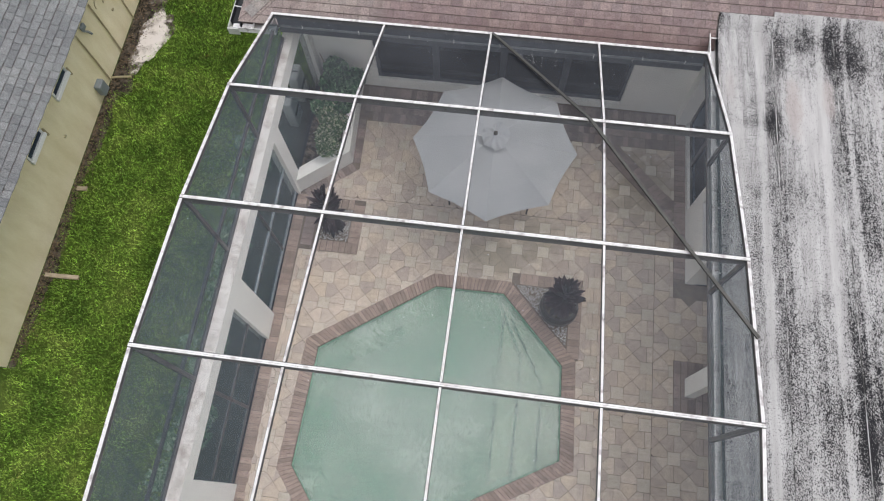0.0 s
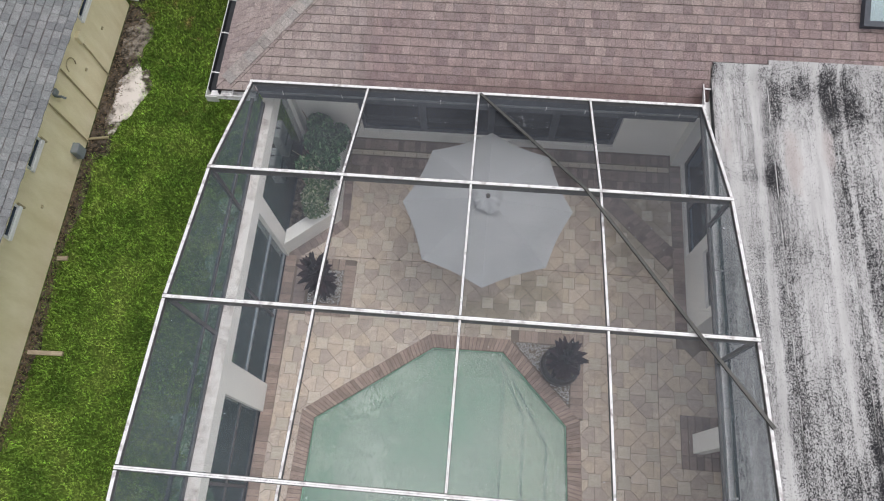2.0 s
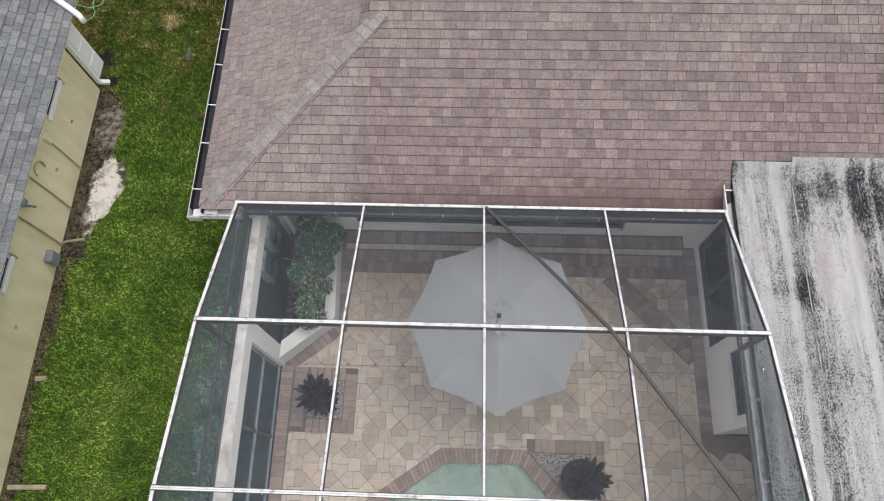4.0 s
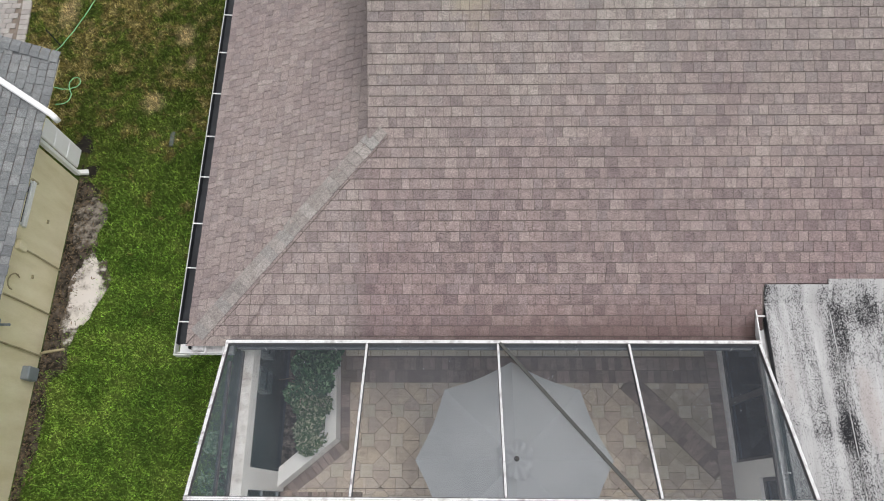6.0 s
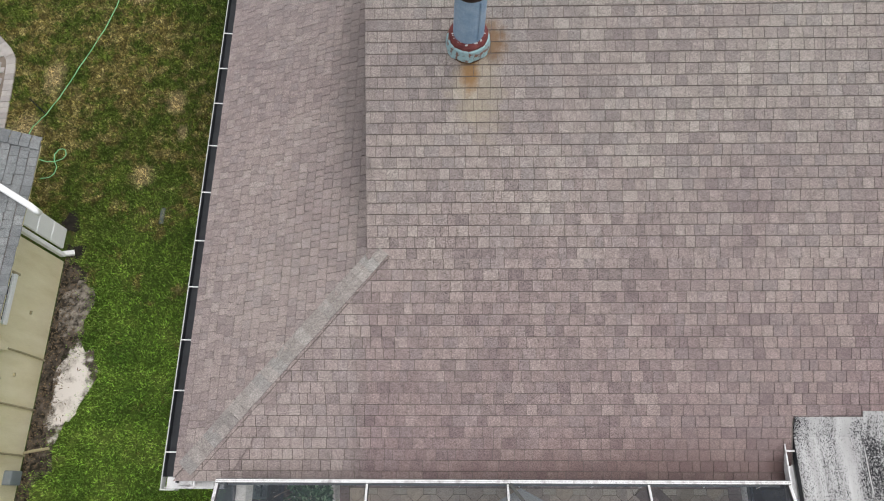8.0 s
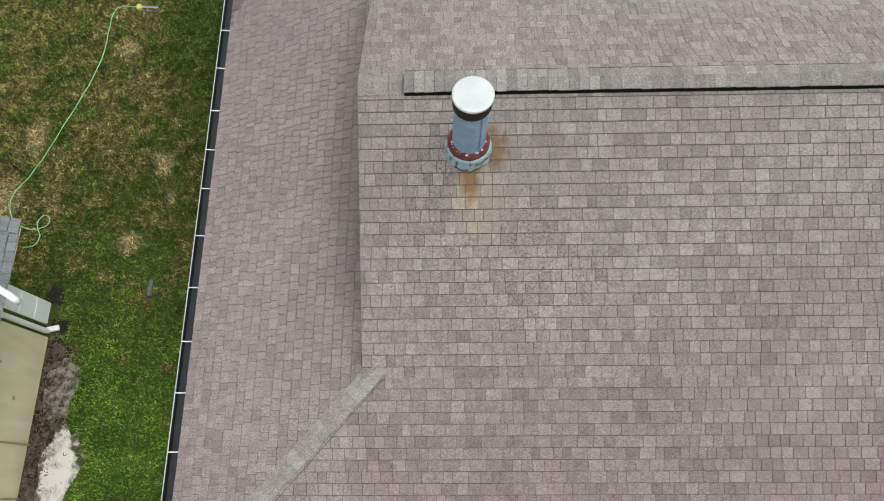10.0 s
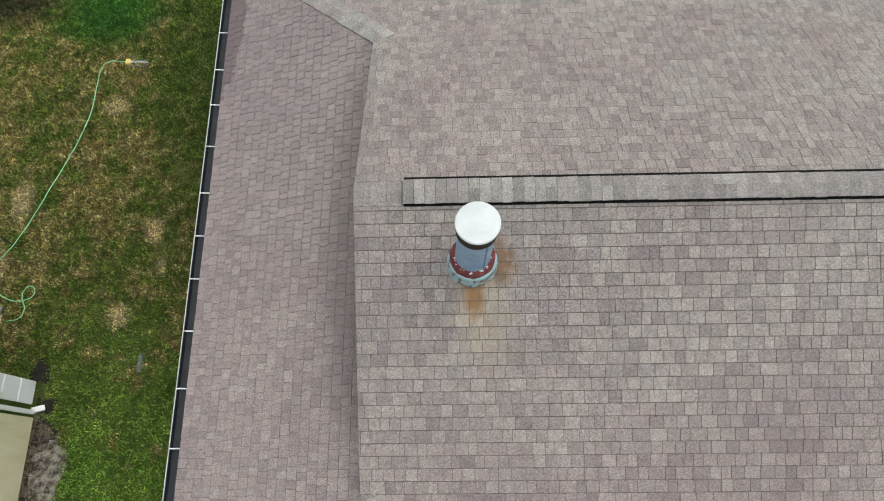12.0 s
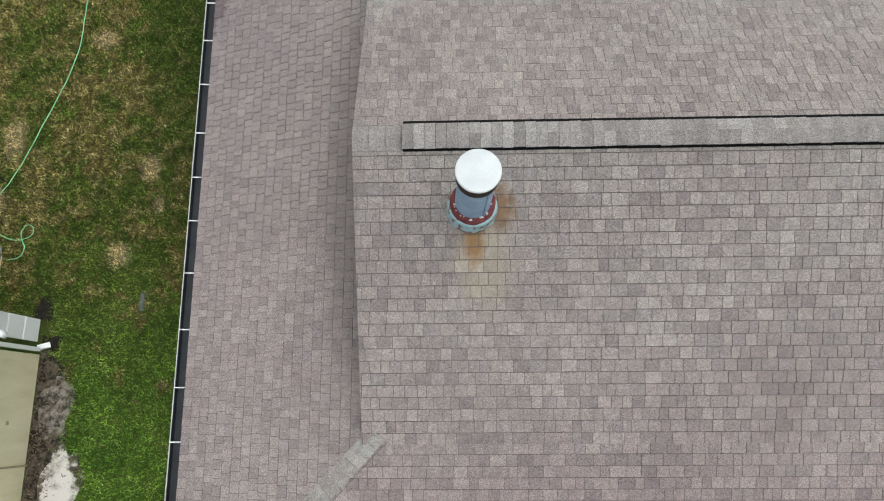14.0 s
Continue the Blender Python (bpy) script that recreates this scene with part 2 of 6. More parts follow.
slate_board_mat = plain("dark_slate_header_board", (0.035, 0.042, 0.055), (0.06, 0.07, 0.088), 6.0, 0.6)
plastic_white_mat = plain("white_vinyl", (0.68, 0.70, 0.71), (0.78, 0.79, 0.80), 3.0, 0.4, 0.03, 60)
conduit_mat = plain("stained_painted_pipe", (0.36, 0.30, 0.18), (0.52, 0.47, 0.30), 8.0, 0.7)
hose_mat = plain("green_hose", (0.16, 0.60, 0.24), (0.40, 0.80, 0.44), 8.0, 0.4)
# near-black: unlit rooms' darkness put into the colour; small dark parts too
dark_mat = plain("near_black_and_room_shade", (0.014, 0.020, 0.028), (0.022, 0.030, 0.040), 4.0, 0.9)
gravel_mat = plain("white_gravel", (0.45, 0.44, 0.43), (0.86, 0.85, 0.83), 30.0, 0.9, 0.4, 80, spread=0.55)
flue_mat = plain("blue_grey_galvanised_flue", (0.20, 0.32, 0.47), (0.34, 0.45, 0.58), 7.0, 0.5, 0.1, 60, 0.0)
flue_base_mat = plain("verdigris_flashing", (0.30, 0.45, 0.48), (0.20, 0.10, 0.07), 16.0, 0.6, 0.2, 60, 0.0, lo=0.50, hi=0.60)
rust_mat = plain("red_rusty_collar", (0.10, 0.025, 0.028), (0.20, 0.06, 0.055), 12.0, 0.8, 0.3, 60)
rust_dark_mat = plain("dark_rusted_iron", (0.05, 0.028, 0.018), (0.14, 0.075, 0.04), 14.0, 0.9, 0.3, 60)
skirt_mat = plain("dark_brown_enamel", (0.022, 0.014, 0.012), (0.055, 0.034, 0.028), 9.0, 0.7)
cap_white_mat = plain("white_metal_cap", (0.58, 0.60, 0.61), (0.66, 0.68, 0.68), 5.0, 0.45)
paver_far_mat = plain("grey_concrete_paver", (0.36, 0.335, 0.315), (0.50, 0.465, 0.435), 5.0, 0.85, 0.2, 90, spread=0.3)
yellow_plastic_mat = plain("yellow_plastic", (0.65, 0.50, 0.10), (0.75, 0.6, 0.2), 6.0, 0.4)


def paver_material():
    m, n, l, p = nodes_of("tan_stone_paver")
    tones = [(0.59, 0.505, 0.42), (0.54, 0.462, 0.395), (0.64, 0.56, 0.475), (0.50, 0.435, 0.38), (0.59, 0.515, 0.445), (0.61, 0.52, 0.42)]
    col = ramp(n, l, piece_random(n, l), [(i / 6, c) for i, c in enumerate(tones)], "CONSTANT")
    mid = noise_node(n, l, 14.0, 5.0)
    col = mix(n, l, 1.0, col, ramp(n, l, mid, [(0.3, (0.82, 0.80, 0.80)), (0.7, (1.06, 1.04, 1.0))]), "MULTIPLY")
    fine = noise_node(n, l, 140.0, 2.0)
    col = mix(n, l, 1.0, col, ramp(n, l, fine, [(0.3, grey(0.8)), (0.7, grey(1.1))]), "MULTIPLY")
    dirt = ramp(n, l, noise_node(n, l, 2.2, 6.0, rough=0.75, w=5.0), [(0.50, grey(0)), (0.72, grey(0.42))])
    col = mix(n, l, dirt, col, (0.22, 0.18, 0.14))
    # olive algae patches, with shade near the umbrella tinted in
    for where, size in (((0.25, 4.85, 0), (0.75, 0.42, 1)), ((0.95, 5.35, 0), (0.5, 0.5, 1)), ((2.75, 6.6, 0), (0.7, 0.9, 1))):
        dusky = spot(n, l, where, size, 0.4, 4.0)
        col = mix(n, l, maths(n, l, "MULTIPLY", dusky, 0.5), col, (0.21, 0.20, 0.14))
    l.new(col, p.inputs["Base Color"])
    p.inputs["Roughness"].default_value = 0.75
    bumped(n, l, p, fine, 0.2, 0.004)
    return m


paver_mat = paver_material()
cream_mat = plain("cream_stone_paver", (0.58, 0.515, 0.42), (0.68, 0.61, 0.52), 12.0, 0.75, 0.15, 120, spread=0.18)


def grass_material(name, blade):
    m, n, l, p = nodes_of(name)
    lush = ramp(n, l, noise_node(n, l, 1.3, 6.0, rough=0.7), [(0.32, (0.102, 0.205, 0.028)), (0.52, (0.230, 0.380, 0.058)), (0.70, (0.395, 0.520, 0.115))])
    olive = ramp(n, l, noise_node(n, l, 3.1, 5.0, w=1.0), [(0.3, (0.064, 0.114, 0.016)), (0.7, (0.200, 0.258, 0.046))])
    dry = ramp(n, l, noise_node(n, l, 5.5, 6.0, w=7.0, rough=0.75), [(0.34, (0.135, 0.105, 0.028)), (0.5, (0.315, 0.262, 0.090)), (0.68, (0.64, 0.54, 0.26))])
    geo = n.new("ShaderNodeNewGeometry")
    sx = n.new("ShaderNodeSeparateXYZ")
    l.new(geo.outputs["Position"], sx.inputs[0])
    along = n.new("ShaderNodeMapRange")
    along.inputs["From Min"].default_value = 7.0
    along.inputs["From Max"].default_value = 14.5
    along.inputs["To Min"].default_value = -0.13
    along.inputs["To Max"].default_value = 0.030
    l.new(sx.outputs["Y"], along.inputs["Value"])
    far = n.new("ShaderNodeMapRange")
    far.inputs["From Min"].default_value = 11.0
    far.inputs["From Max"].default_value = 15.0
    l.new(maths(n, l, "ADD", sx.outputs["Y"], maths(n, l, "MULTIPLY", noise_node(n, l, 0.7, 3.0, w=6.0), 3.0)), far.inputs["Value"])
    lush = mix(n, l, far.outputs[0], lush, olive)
    patch = maths(n, l, "ADD", noise_node(n, l, 2.2, 8.0, w=3.0, rough=0.8), along.outputs[0])
    mask = ramp(n, l, patch, [(0.50, grey(0)), (0.57, grey(0.95))])
    lush_spot = spot(n, l, (-7.9, 19.6, -0.25), (1.3, 1.0, 1.0), 0.3, 2.0)
    mask = maths(n, l, "SUBTRACT", mask, lush_spot, True)
    # thicker grass along the house and behind the sprinkler, its shade tinted in
    shady = spot(n, l, (-5.7, 18.6, -0.25), (1.1, 4.2, 1.0), 0.35, 1.8)
    mask = maths(n, l, "SUBTRACT", mask, maths(n, l, "MULTIPLY", shady, 0.6), True)
    col = mix(n, l, mask, lush, dry)
    for where, size in (((-6.80, 12.97), (0.24, 0.28)), ((-6.35, 14.6), (0.22, 0.30)), ((-8.95, 15.2), (0.25, 0.45)), ((-9.3, 13.9), (0.4, 0.5)), ((-7.45, 17.2), (0.3, 0.22)), ((-6.15, 13.9), (0.12, 0.2))):
        col = mix(n, l, maths(n, l, "MULTIPLY", spot(n, l, (*where, -0.25), (*size, 0.6), 0.4, 9.0), 0.85), col, (0.66, 0.53, 0.29))
    # dark far corner of the lawn: shade put into the grass colour
    dusky = spot(n, l, (-9.9, 19.9, -0.25), (0.95, 0.85, 1.0), 0.3, 3.0)
    col = mix(n, l, maths(n, l, "MULTIPLY", dusky, 0.8), col, (0.022, 0.024, 0.016))
    if blade:
        col = mix(n, l, 1.0, col, ramp(n, l, geo.outputs["Random Per Island"], [(0.0, grey(0.34)), (0.8, grey(1.5))]), "MULTIPLY")
        col = mix(n, l, ramp(n, l, geo.outputs["Random Per Island"], [(0.95, grey(0)), (0.96, grey(0.5))]), col, (0.46, 0.40, 0.21))
        col = mix(n, l, 1.0, col, ramp(n, l, noise_node(n, l, 10.0, 5.0, w=2.0, rough=0.75), [(0.36, grey(0.36)), (0.64, grey(1.7))]), "MULTIPLY")
        col = mix(n, l, 1.0, col, ramp(n, l, noise_node(n, l, 30.0, 3.0, w=12.0, rough=0.8), [(0.36, grey(0.38)), (0.64, grey(1.65))]), "MULTIPLY")
    else:
        # ground multiplied down in colour for the shadows between blades
        fine = noise_node(n, l, 55.0, 4.0)
        col = mix(n, l, 1.0, col, ramp(n, l, fine, [(0.3, grey(0.12)), (0.7, grey(0.45))]), "MULTIPLY")
        bumped(n, l, p, fine, 0.6, 0.03)
    green = mix(n, l, lush_spot, col, mix(n, l, 1.0, col, (0.48, 0.95, 0.8), "MULTIPLY"))
    green = mix(n, l, shady, green, mix(n, l, 1.0, green, (0.78, 0.85, 0.82), "MULTIPLY"))
    l.new(green, p.inputs["Base Color"])
    p.inputs["Roughness"].default_value = 0.8
    p.inputs["Specular IOR Level"].default_value = 0.15
    return m


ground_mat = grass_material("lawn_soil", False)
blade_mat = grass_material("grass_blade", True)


def leaf_material(name, c1, c2, c3):
    m, n, l, p = nodes_of(name)
    col = ramp(n, l, piece_random(n, l), [(0.0, c1), (0.6, c2), (1.0, c3)])
    l.new(col, p.inputs["Base Color"])
    p.inputs["Roughness"].default_value = 0.5
    p.inputs["Specular IOR Level"].default_value = 0.3
    return m


leaf_mat = leaf_material("green_shrub_leaf", (0.010, 0.042, 0.018), (0.036, 0.115, 0.048), (0.20, 0.34, 0.18))
pale_leaf_mat = leaf_material("variegated_shrub_leaf", (0.025, 0.07, 0.025), (0.075, 0.14, 0.06), (0.52, 0.52, 0.38))
hedge_mat = leaf_material("light_green_hedge_leaf", (0.06, 0.14, 0.06), (0.18, 0.32, 0.16), (0.45, 0.58, 0.38))
dark_leaf_mat = leaf_material("dark_burgundy_leaf", (0.009, 0.006, 0.009), (0.020, 0.012, 0.016), (0.048, 0.030, 0.035))


def membrane_material():
    m, n, l, p = nodes_of("mildewed_white_roof_membrane")
    pale = ramp(n, l, noise_node(n, l, 3.0, 5.0, (4.0, 0.4, 1)), [(0.3, (0.34, 0.335, 0.335)), (0.7, (0.48, 0.48, 0.48))])

    def push(s, where, size, by, warp=0.3, scale=2.5):
        return maths(n, l, "ADD", s, maths(n, l, "MULTIPLY", spot(n, l, where, size, warp, scale), by))

    streak = noise_node(n, l, 2.2, 6.0, (4.6, 0.22, 1), 0.75, w=2.0)
    cloud = noise_node(n, l, 1.1, 5.0, (1.0, 0.6, 1), 0.65, w=5.0)
    s = maths(n, l, "ADD", maths(n, l, "MULTIPLY", streak, 0.48), maths(n, l, "MULTIPLY", cloud, 0.75))
    s = maths(n, l, "SUBTRACT", maths(n, l, "ADD", s, maths(n, l, "MULTIPLY", maths(n, l, "SUBTRACT", noise_node(n, l, 2.4, 5.0, (9.0, 0.22, 1), 0.7, w=14.0), 0.5), 0.5)), 0.27)
    # run-off lanes beside the seams and between them
    for x, half, by in ((4.0, 0.14, 0.06), (4.87, 0.12, 0.10), (5.15, 0.22, 0.07), (3.80, 0.07, -0.25), (4.66, 0.06, -0.22), (5.02, 0.05, -0.20), (3.42, 0.10, -0.10)):
        s = push(s, (x, 2.0, 2.76), (half, 60.0, 30.0), by, 0.22, 2.3)
    # darker growth and cleaner places
    for where, size, by in (((4.10, 7.62), (0.16, 0.50), 0.22), ((4.45, 7.80), (0.40, 0.24), 0.25), ((4.86, 7.70), (0.14, 0.55), 0.17), ((5.12, 7.62), (0.24, 0.46), 0.14), ((3.98, 6.42), (0.18, 0.34), 0.24),
                            ((3.65, 6.38), (0.35, 0.16), 0.10), ((4.95, 2.40), (0.20, 1.10), 0.26), ((4.66, 2.45), (0.10, 0.30), 0.18), ((5.14, 4.9), (0.16, 0.8), 0.16), ((4.02, 3.8), (0.12, 0.9), 0.08),
                            ((4.48, 6.5), (0.42, 1.1), -0.22), ((3.50, 7.1), (0.34, 2.2), -0.12), ((4.5, 4.6), (0.45, 1.3), -0.14), ((5.3, 6.9), (0.3, 0.5), -0.12), ((4.4, 8.28), (3.0, 0.16), -0.14)):
        s = push(s, (*where, 2.77), (*size, 3.0), by)
    speck = noise_node(n, l, 50.0, 4.0, (1.2, 0.85, 1), 0.9)
    clump = noise_node(n, l, 13.0, 5.0, (1.3, 0.75, 1), 0.8, w=3.0)
    grain = maths(n, l, "ADD", maths(n, l, "MULTIPLY", maths(n, l, "SUBTRACT", speck, 0.5), 3.2), maths(n, l, "MULTIPLY", maths(n, l, "SUBTRACT", clump, 0.5), 0.9))
    film = ramp(n, l, s, [(0.15, grey(0)), (0.60, grey(0.38))])
    col = mix(n, l, film, pale, (0.27, 0.27, 0.275))
    mask = ramp(n, l, maths(n, l, "ADD", s, grain), [(0.38, grey(0)), (0.48, grey(1.0))])
    col = mix(n, l, mask, col, (0.022, 0.022, 0.025))
    for where, size, by in (((4.26, 6.66, 2.76), (0.14, 0.58, 1.0), 0.6), ((4.76, 6.85, 2.76), (0.11, 0.42, 1.0), 0.5), ((3.36, 6.9, 2.76), (0.10, 0.3, 1.0), 0.3)):
        col = mix(n, l, maths(n, l, "MULTIPLY", spot(n, l, where, size, 0.30, 4.0, (1.0, 0.6)), by), col, (0.375, 0.335, 0.322))
    l.new(col, p.inputs["Base Color"])
    p.inputs["Roughness"].default_value = 0.85
    p.inputs["Specular IOR Level"].default_value = 0.1
    bumped(n, l, p, speck, 0.08, 0.004)
    return m


membrane_mat = membrane_material()


def screen_material(name, cover, tone, vary):
    """Woven insect screen: part thread, part open air."""
    m, n, l, p = nodes_of(name)
    out = n["Material Output"]
    air = n.new("ShaderNodeBsdfTransparent")
    thread = n.new("ShaderNodeBsdfDiffuse")
    thread.inputs["Color"].default_value = (*tone, 1)
    cloud = noise_node(n, l, 0.8, 4.0)
    weave = noise_node(n, l, 7.0, 3.0, (0.9, 9.0, 9.0), 0.7)
    fac = n.new("ShaderNodeMapRange")
    fac.inputs["From Min"].default_value = 0.3
    fac.inputs["From Max"].default_value = 0.7
    fac.inputs["To Min"].default_value = cover * (1 - vary)
    fac.inputs["To Max"].default_value = cover * (1 + vary)
    l.new(maths(n, l, "ADD", maths(n, l, "MULTIPLY", cloud, 0.45), maths(n, l, "MULTIPLY", weave, 0.55)), fac.inputs["Value"])
    x = n.new("ShaderNodeMixShader")
    l.new(fac.outputs[0], x.inputs[0])
    l.new(air.outputs[0], x.inputs[1])
    l.new(thread.outputs[0], x.inputs[2])
    l.new(x.outputs[0], out.inputs["Surface"])
    n.remove(p)
    return m


roof_screen_mat = screen_material("roof_insect_screen", 0.058, (0.30, 0.325, 0.37), 0.7)
# same mesh as the roof's; its dark slanting look put into cover and colour
wall_screen_mat = screen_material("wall_insect_screen", 0.36, (0.070, 0.120, 0.130), 0.25)


def pane_material(name, tint, ripple=0.0, ior=1.45, sheen=(1, 1, 1)):
    m, n, l, p = nodes_of(name)
    out = n["Material Output"]
    clear = n.new("ShaderNodeBsdfTransparent")
    clear.inputs["Color"].default_value = (*tint, 1)
    gloss = n.new("ShaderNodeBsdfGlossy")
    gloss.inputs["Color"].default_value = (*sheen, 1)
    gloss.inputs["Roughness"].default_value = 0.03 if not ripple else 0.08
    fr = n.new("ShaderNodeFresnel")
    fr.inputs["IOR"].default_value = ior
    if ripple:
        b = n.new("ShaderNodeBump")
        b.inputs["Strength"].default_value = ripple
        b.inputs["Distance"].default_value = 0.05
        l.new(noise_node(n, l, 7.0, 4.0, (1, 2.2, 1)), b.inputs["Height"])
        l.new(b.outputs[0], gloss.inputs["Normal"])
        l.new(b.outputs[0], fr.inputs["Normal"])
    body = clear.outputs[0]
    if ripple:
        # cloudy water, with the ripples' highlights painted in as fine streaks
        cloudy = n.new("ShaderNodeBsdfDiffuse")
        cloud_and_glints = maths(n, l, "ADD", maths(n, l, "MULTIPLY", noise_node(n, l, 0.9, 4.0, (0.8, 1.3, 1), w=3.0), 0.45), maths(n, l, "MULTIPLY", noise_node(n, l, 12.0, 6.0, (3.2, 1.0, 1), 0.88), 0.55))
        l.new(ramp(n, l, cloud_and_glints, [(0.40, (0.20, 0.37, 0.29)), (0.50, (0.35, 0.47, 0.405)), (0.60, (0.52, 0.60, 0.545))]), cloudy.inputs["Color"])
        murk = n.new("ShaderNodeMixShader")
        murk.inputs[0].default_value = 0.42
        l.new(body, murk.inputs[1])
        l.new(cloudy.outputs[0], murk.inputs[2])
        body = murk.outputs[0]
    x = n.new("ShaderNodeMixShader")
    l.new(fr.outputs[0], x.inputs[0])
    l.new(body, x.inputs[1])
    l.new(gloss.outputs[0], x.inputs[2])
    l.new(x.outputs[0], out.inputs["Surface"])
    n.remove(p)
    return m


glass_mat = pane_material("window_glass", (0.28, 0.36, 0.44), sheen=(0.60, 0.78, 1.0))
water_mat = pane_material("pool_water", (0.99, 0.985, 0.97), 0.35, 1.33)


def plaster_material():
    m, n, l, p = nodes_of("pool_plaster")
    col = ramp(n, l, noise_node(n, l, 1.1, 5.0), [(0.3, (0.36, 0.48, 0.42)), (0.7, (0.46, 0.58, 0.52))])
    col = mix(n, l, 1.0, col, ramp(n, l, noise_node(n, l, 22.0, 3.0, (1, 3, 1)), [(0.3, grey(0.92)), (0.7, grey(1.05))]), "MULTIPLY")
    l.new(col, p.inputs["Base Color"])
    p.inputs["Roughness"].default_value = 0.8
    return m


plaster_mat = plaster_material()
# floor plaster made lighter to imitate the brighter shallow water
step_mat = plain("shallow_lit_step_plaster", (0.58, 0.64, 0.53), (0.72, 0.75, 0.63), 1.6, 0.8, 0.1, 40)
dark_tile_mat = plain("dark_green_edge_tile", (0.12, 0.19, 0.165), (0.18, 0.26, 0.23), 6.0, 0.6)
algae_mat = plain("green_stained_pool_wall", (0.17, 0.38, 0.25), (0.32, 0.52, 0.40), 2.5, 0.8, 0.1, 60)


def sand_material():
    m, n, l, p = nodes_of("pale_bare_sand")
    a = noise_node(n, l, 5.0, 6.0, rough=0.66)
    col = ramp(n, l, a, [(0.30, (0.12, 0.10, 0.08)), (0.38, (0.52, 0.47, 0.43)), (0.50, (0.75, 0.70, 0.66))])
    worn = spot(n, l, (-7.38, 8.95, -0.246), (0.31, 0.80, 1.0), 0.6, 7.0, (1.1, 0.75))
    col = mix(n, l, worn, ramp(n, l, a, [(0.35, (0.04, 0.032, 0.024)), (0.65, (0.16, 0.13, 0.10))]), col)
    l.new(col, p.inputs["Base Color"])
    p.inputs["Roughness"].default_value = 0.95
    bumped(n, l, p, noise_node(n, l, 45.0, 4.0), 0.5, 0.02)
    return m


sand_mat = sand_material()


# ---- building helpers ----
def mesh_from(name, verts, faces, material):
    me = bpy.data.meshes.new(name)
    me.from_pydata([tuple(v) for v in verts], [], faces)
    me.materials.append(material)
    me.update()
    return me


def place_part(ob, parent):
    if parent is not None:
        ob.parent = parent
        if parent.type == "EMPTY":
            ob.matrix_parent_inverse = Matrix.Translation(parent.location).inverted()
    return ob


def thing(name, loc, label, category, group="", kind=""):
    """An Empty at the base of a thing."""
    return tagged_at(new(name), loc, label, category, group, kind)


def tagged_at(ob, loc, label, category, group="", kind=""):
    ob.location = loc
    ob.empty_display_size = 0.2
    return tagged(ob, label, category, group, kind)


def part(name, bm, material, parent=None, label="", smooth=False):
    me = bpy.data.meshes.new(name)
    bmesh.ops.recalc_face_normals(bm, faces=bm.faces)
    bm.to_mesh(me)
    bm.free()
    me.materials.append(material)
    if smooth:
        for f in me.polygons:
            f.use_smooth = True
    ob = place_part(new(name, me), parent)
    return tagged(ob, label) if label else ob


def part_mesh(name, me, parent=None, m=None, label=""):
    ob = place_part(new(name, me), parent)
    if m is not None:
        ob.matrix_basis = m
    return tagged(ob, label) if label else ob


def box(bm, x0, x1, y0, y1, z0, z1, bevel=0.0):
    r = bmesh.ops.create_cube(bm, size=1.0)
    for v in r["verts"]:
        v.co = Vector(((x0 + x1) / 2 + v.co.x * (x1 - x0), (y0 + y1) / 2 + v.co.y * (y1 - y0), (z0 + z1) / 2 + v.co.z * (z1 - z0)))
    if bevel:
        es = list({e for v in r["verts"] for e in v.link_edges})
        bmesh.ops.bevel(bm, geom=es, offset=bevel, segments=1, affect="EDGES")
    return bm


def box_bm(*a, **k):
    return box(bmesh.new(), *a, **k)


def prism(bm, poly, z0, z1):
    lo = [bm.verts.new((x, y, z0)) for x, y in poly]
    hi = [bm.verts.new((x, y, z1)) for x, y in poly]
    bm.faces.new(hi)
    bm.faces.new(lo[::-1])
    k = len(poly)
    for i in range(k):
        bm.faces.new((lo[i], lo[(i + 1) % k], hi[(i + 1) % k], hi[i]))
    return bm


def slab(bm, pts, down):
    """A plate whose top face has the corners pts, thickened by the vector down."""
    hi = [bm.verts.new(p) for p in pts]
    lo = [bm.verts.new(Vector(p) + Vector(down)) for p in pts]
    bm.faces.new(hi)
    bm.faces.new(lo[::-1])
    k = len(pts)
    for i in range(k):
        bm.faces.new((lo[i], lo[(i + 1) % k], hi[(i + 1) % k], hi[i]))
    return bm


def bar(bm, p, q, w, h, up=(0, 0, 1), drop=0.0):
    """A bar from p to q, w wide and h deep; its top lies on the line, drop below it."""
    p, q, up = Vector(p), Vector(q), Vector(up)
    d = (q - p).normalized()
    s = d.cross(up).normalized()
    u = s.cross(d).normalized()
    vs = []
    for c in (p, q):
        for a, b in ((-1, 0), (1, 0), (1, -1), (-1, -1)):
            vs.append(bm.verts.new(c + s * (a * w / 2) + u * (b * h - drop)))
    for f in ((0, 1, 2, 3), (7, 6, 5, 4), (0, 4, 5, 1), (1, 5, 6, 2), (2, 6, 7, 3), (3, 7, 4, 0)):
        bm.faces.new([vs[i] for i in f])
    return bm


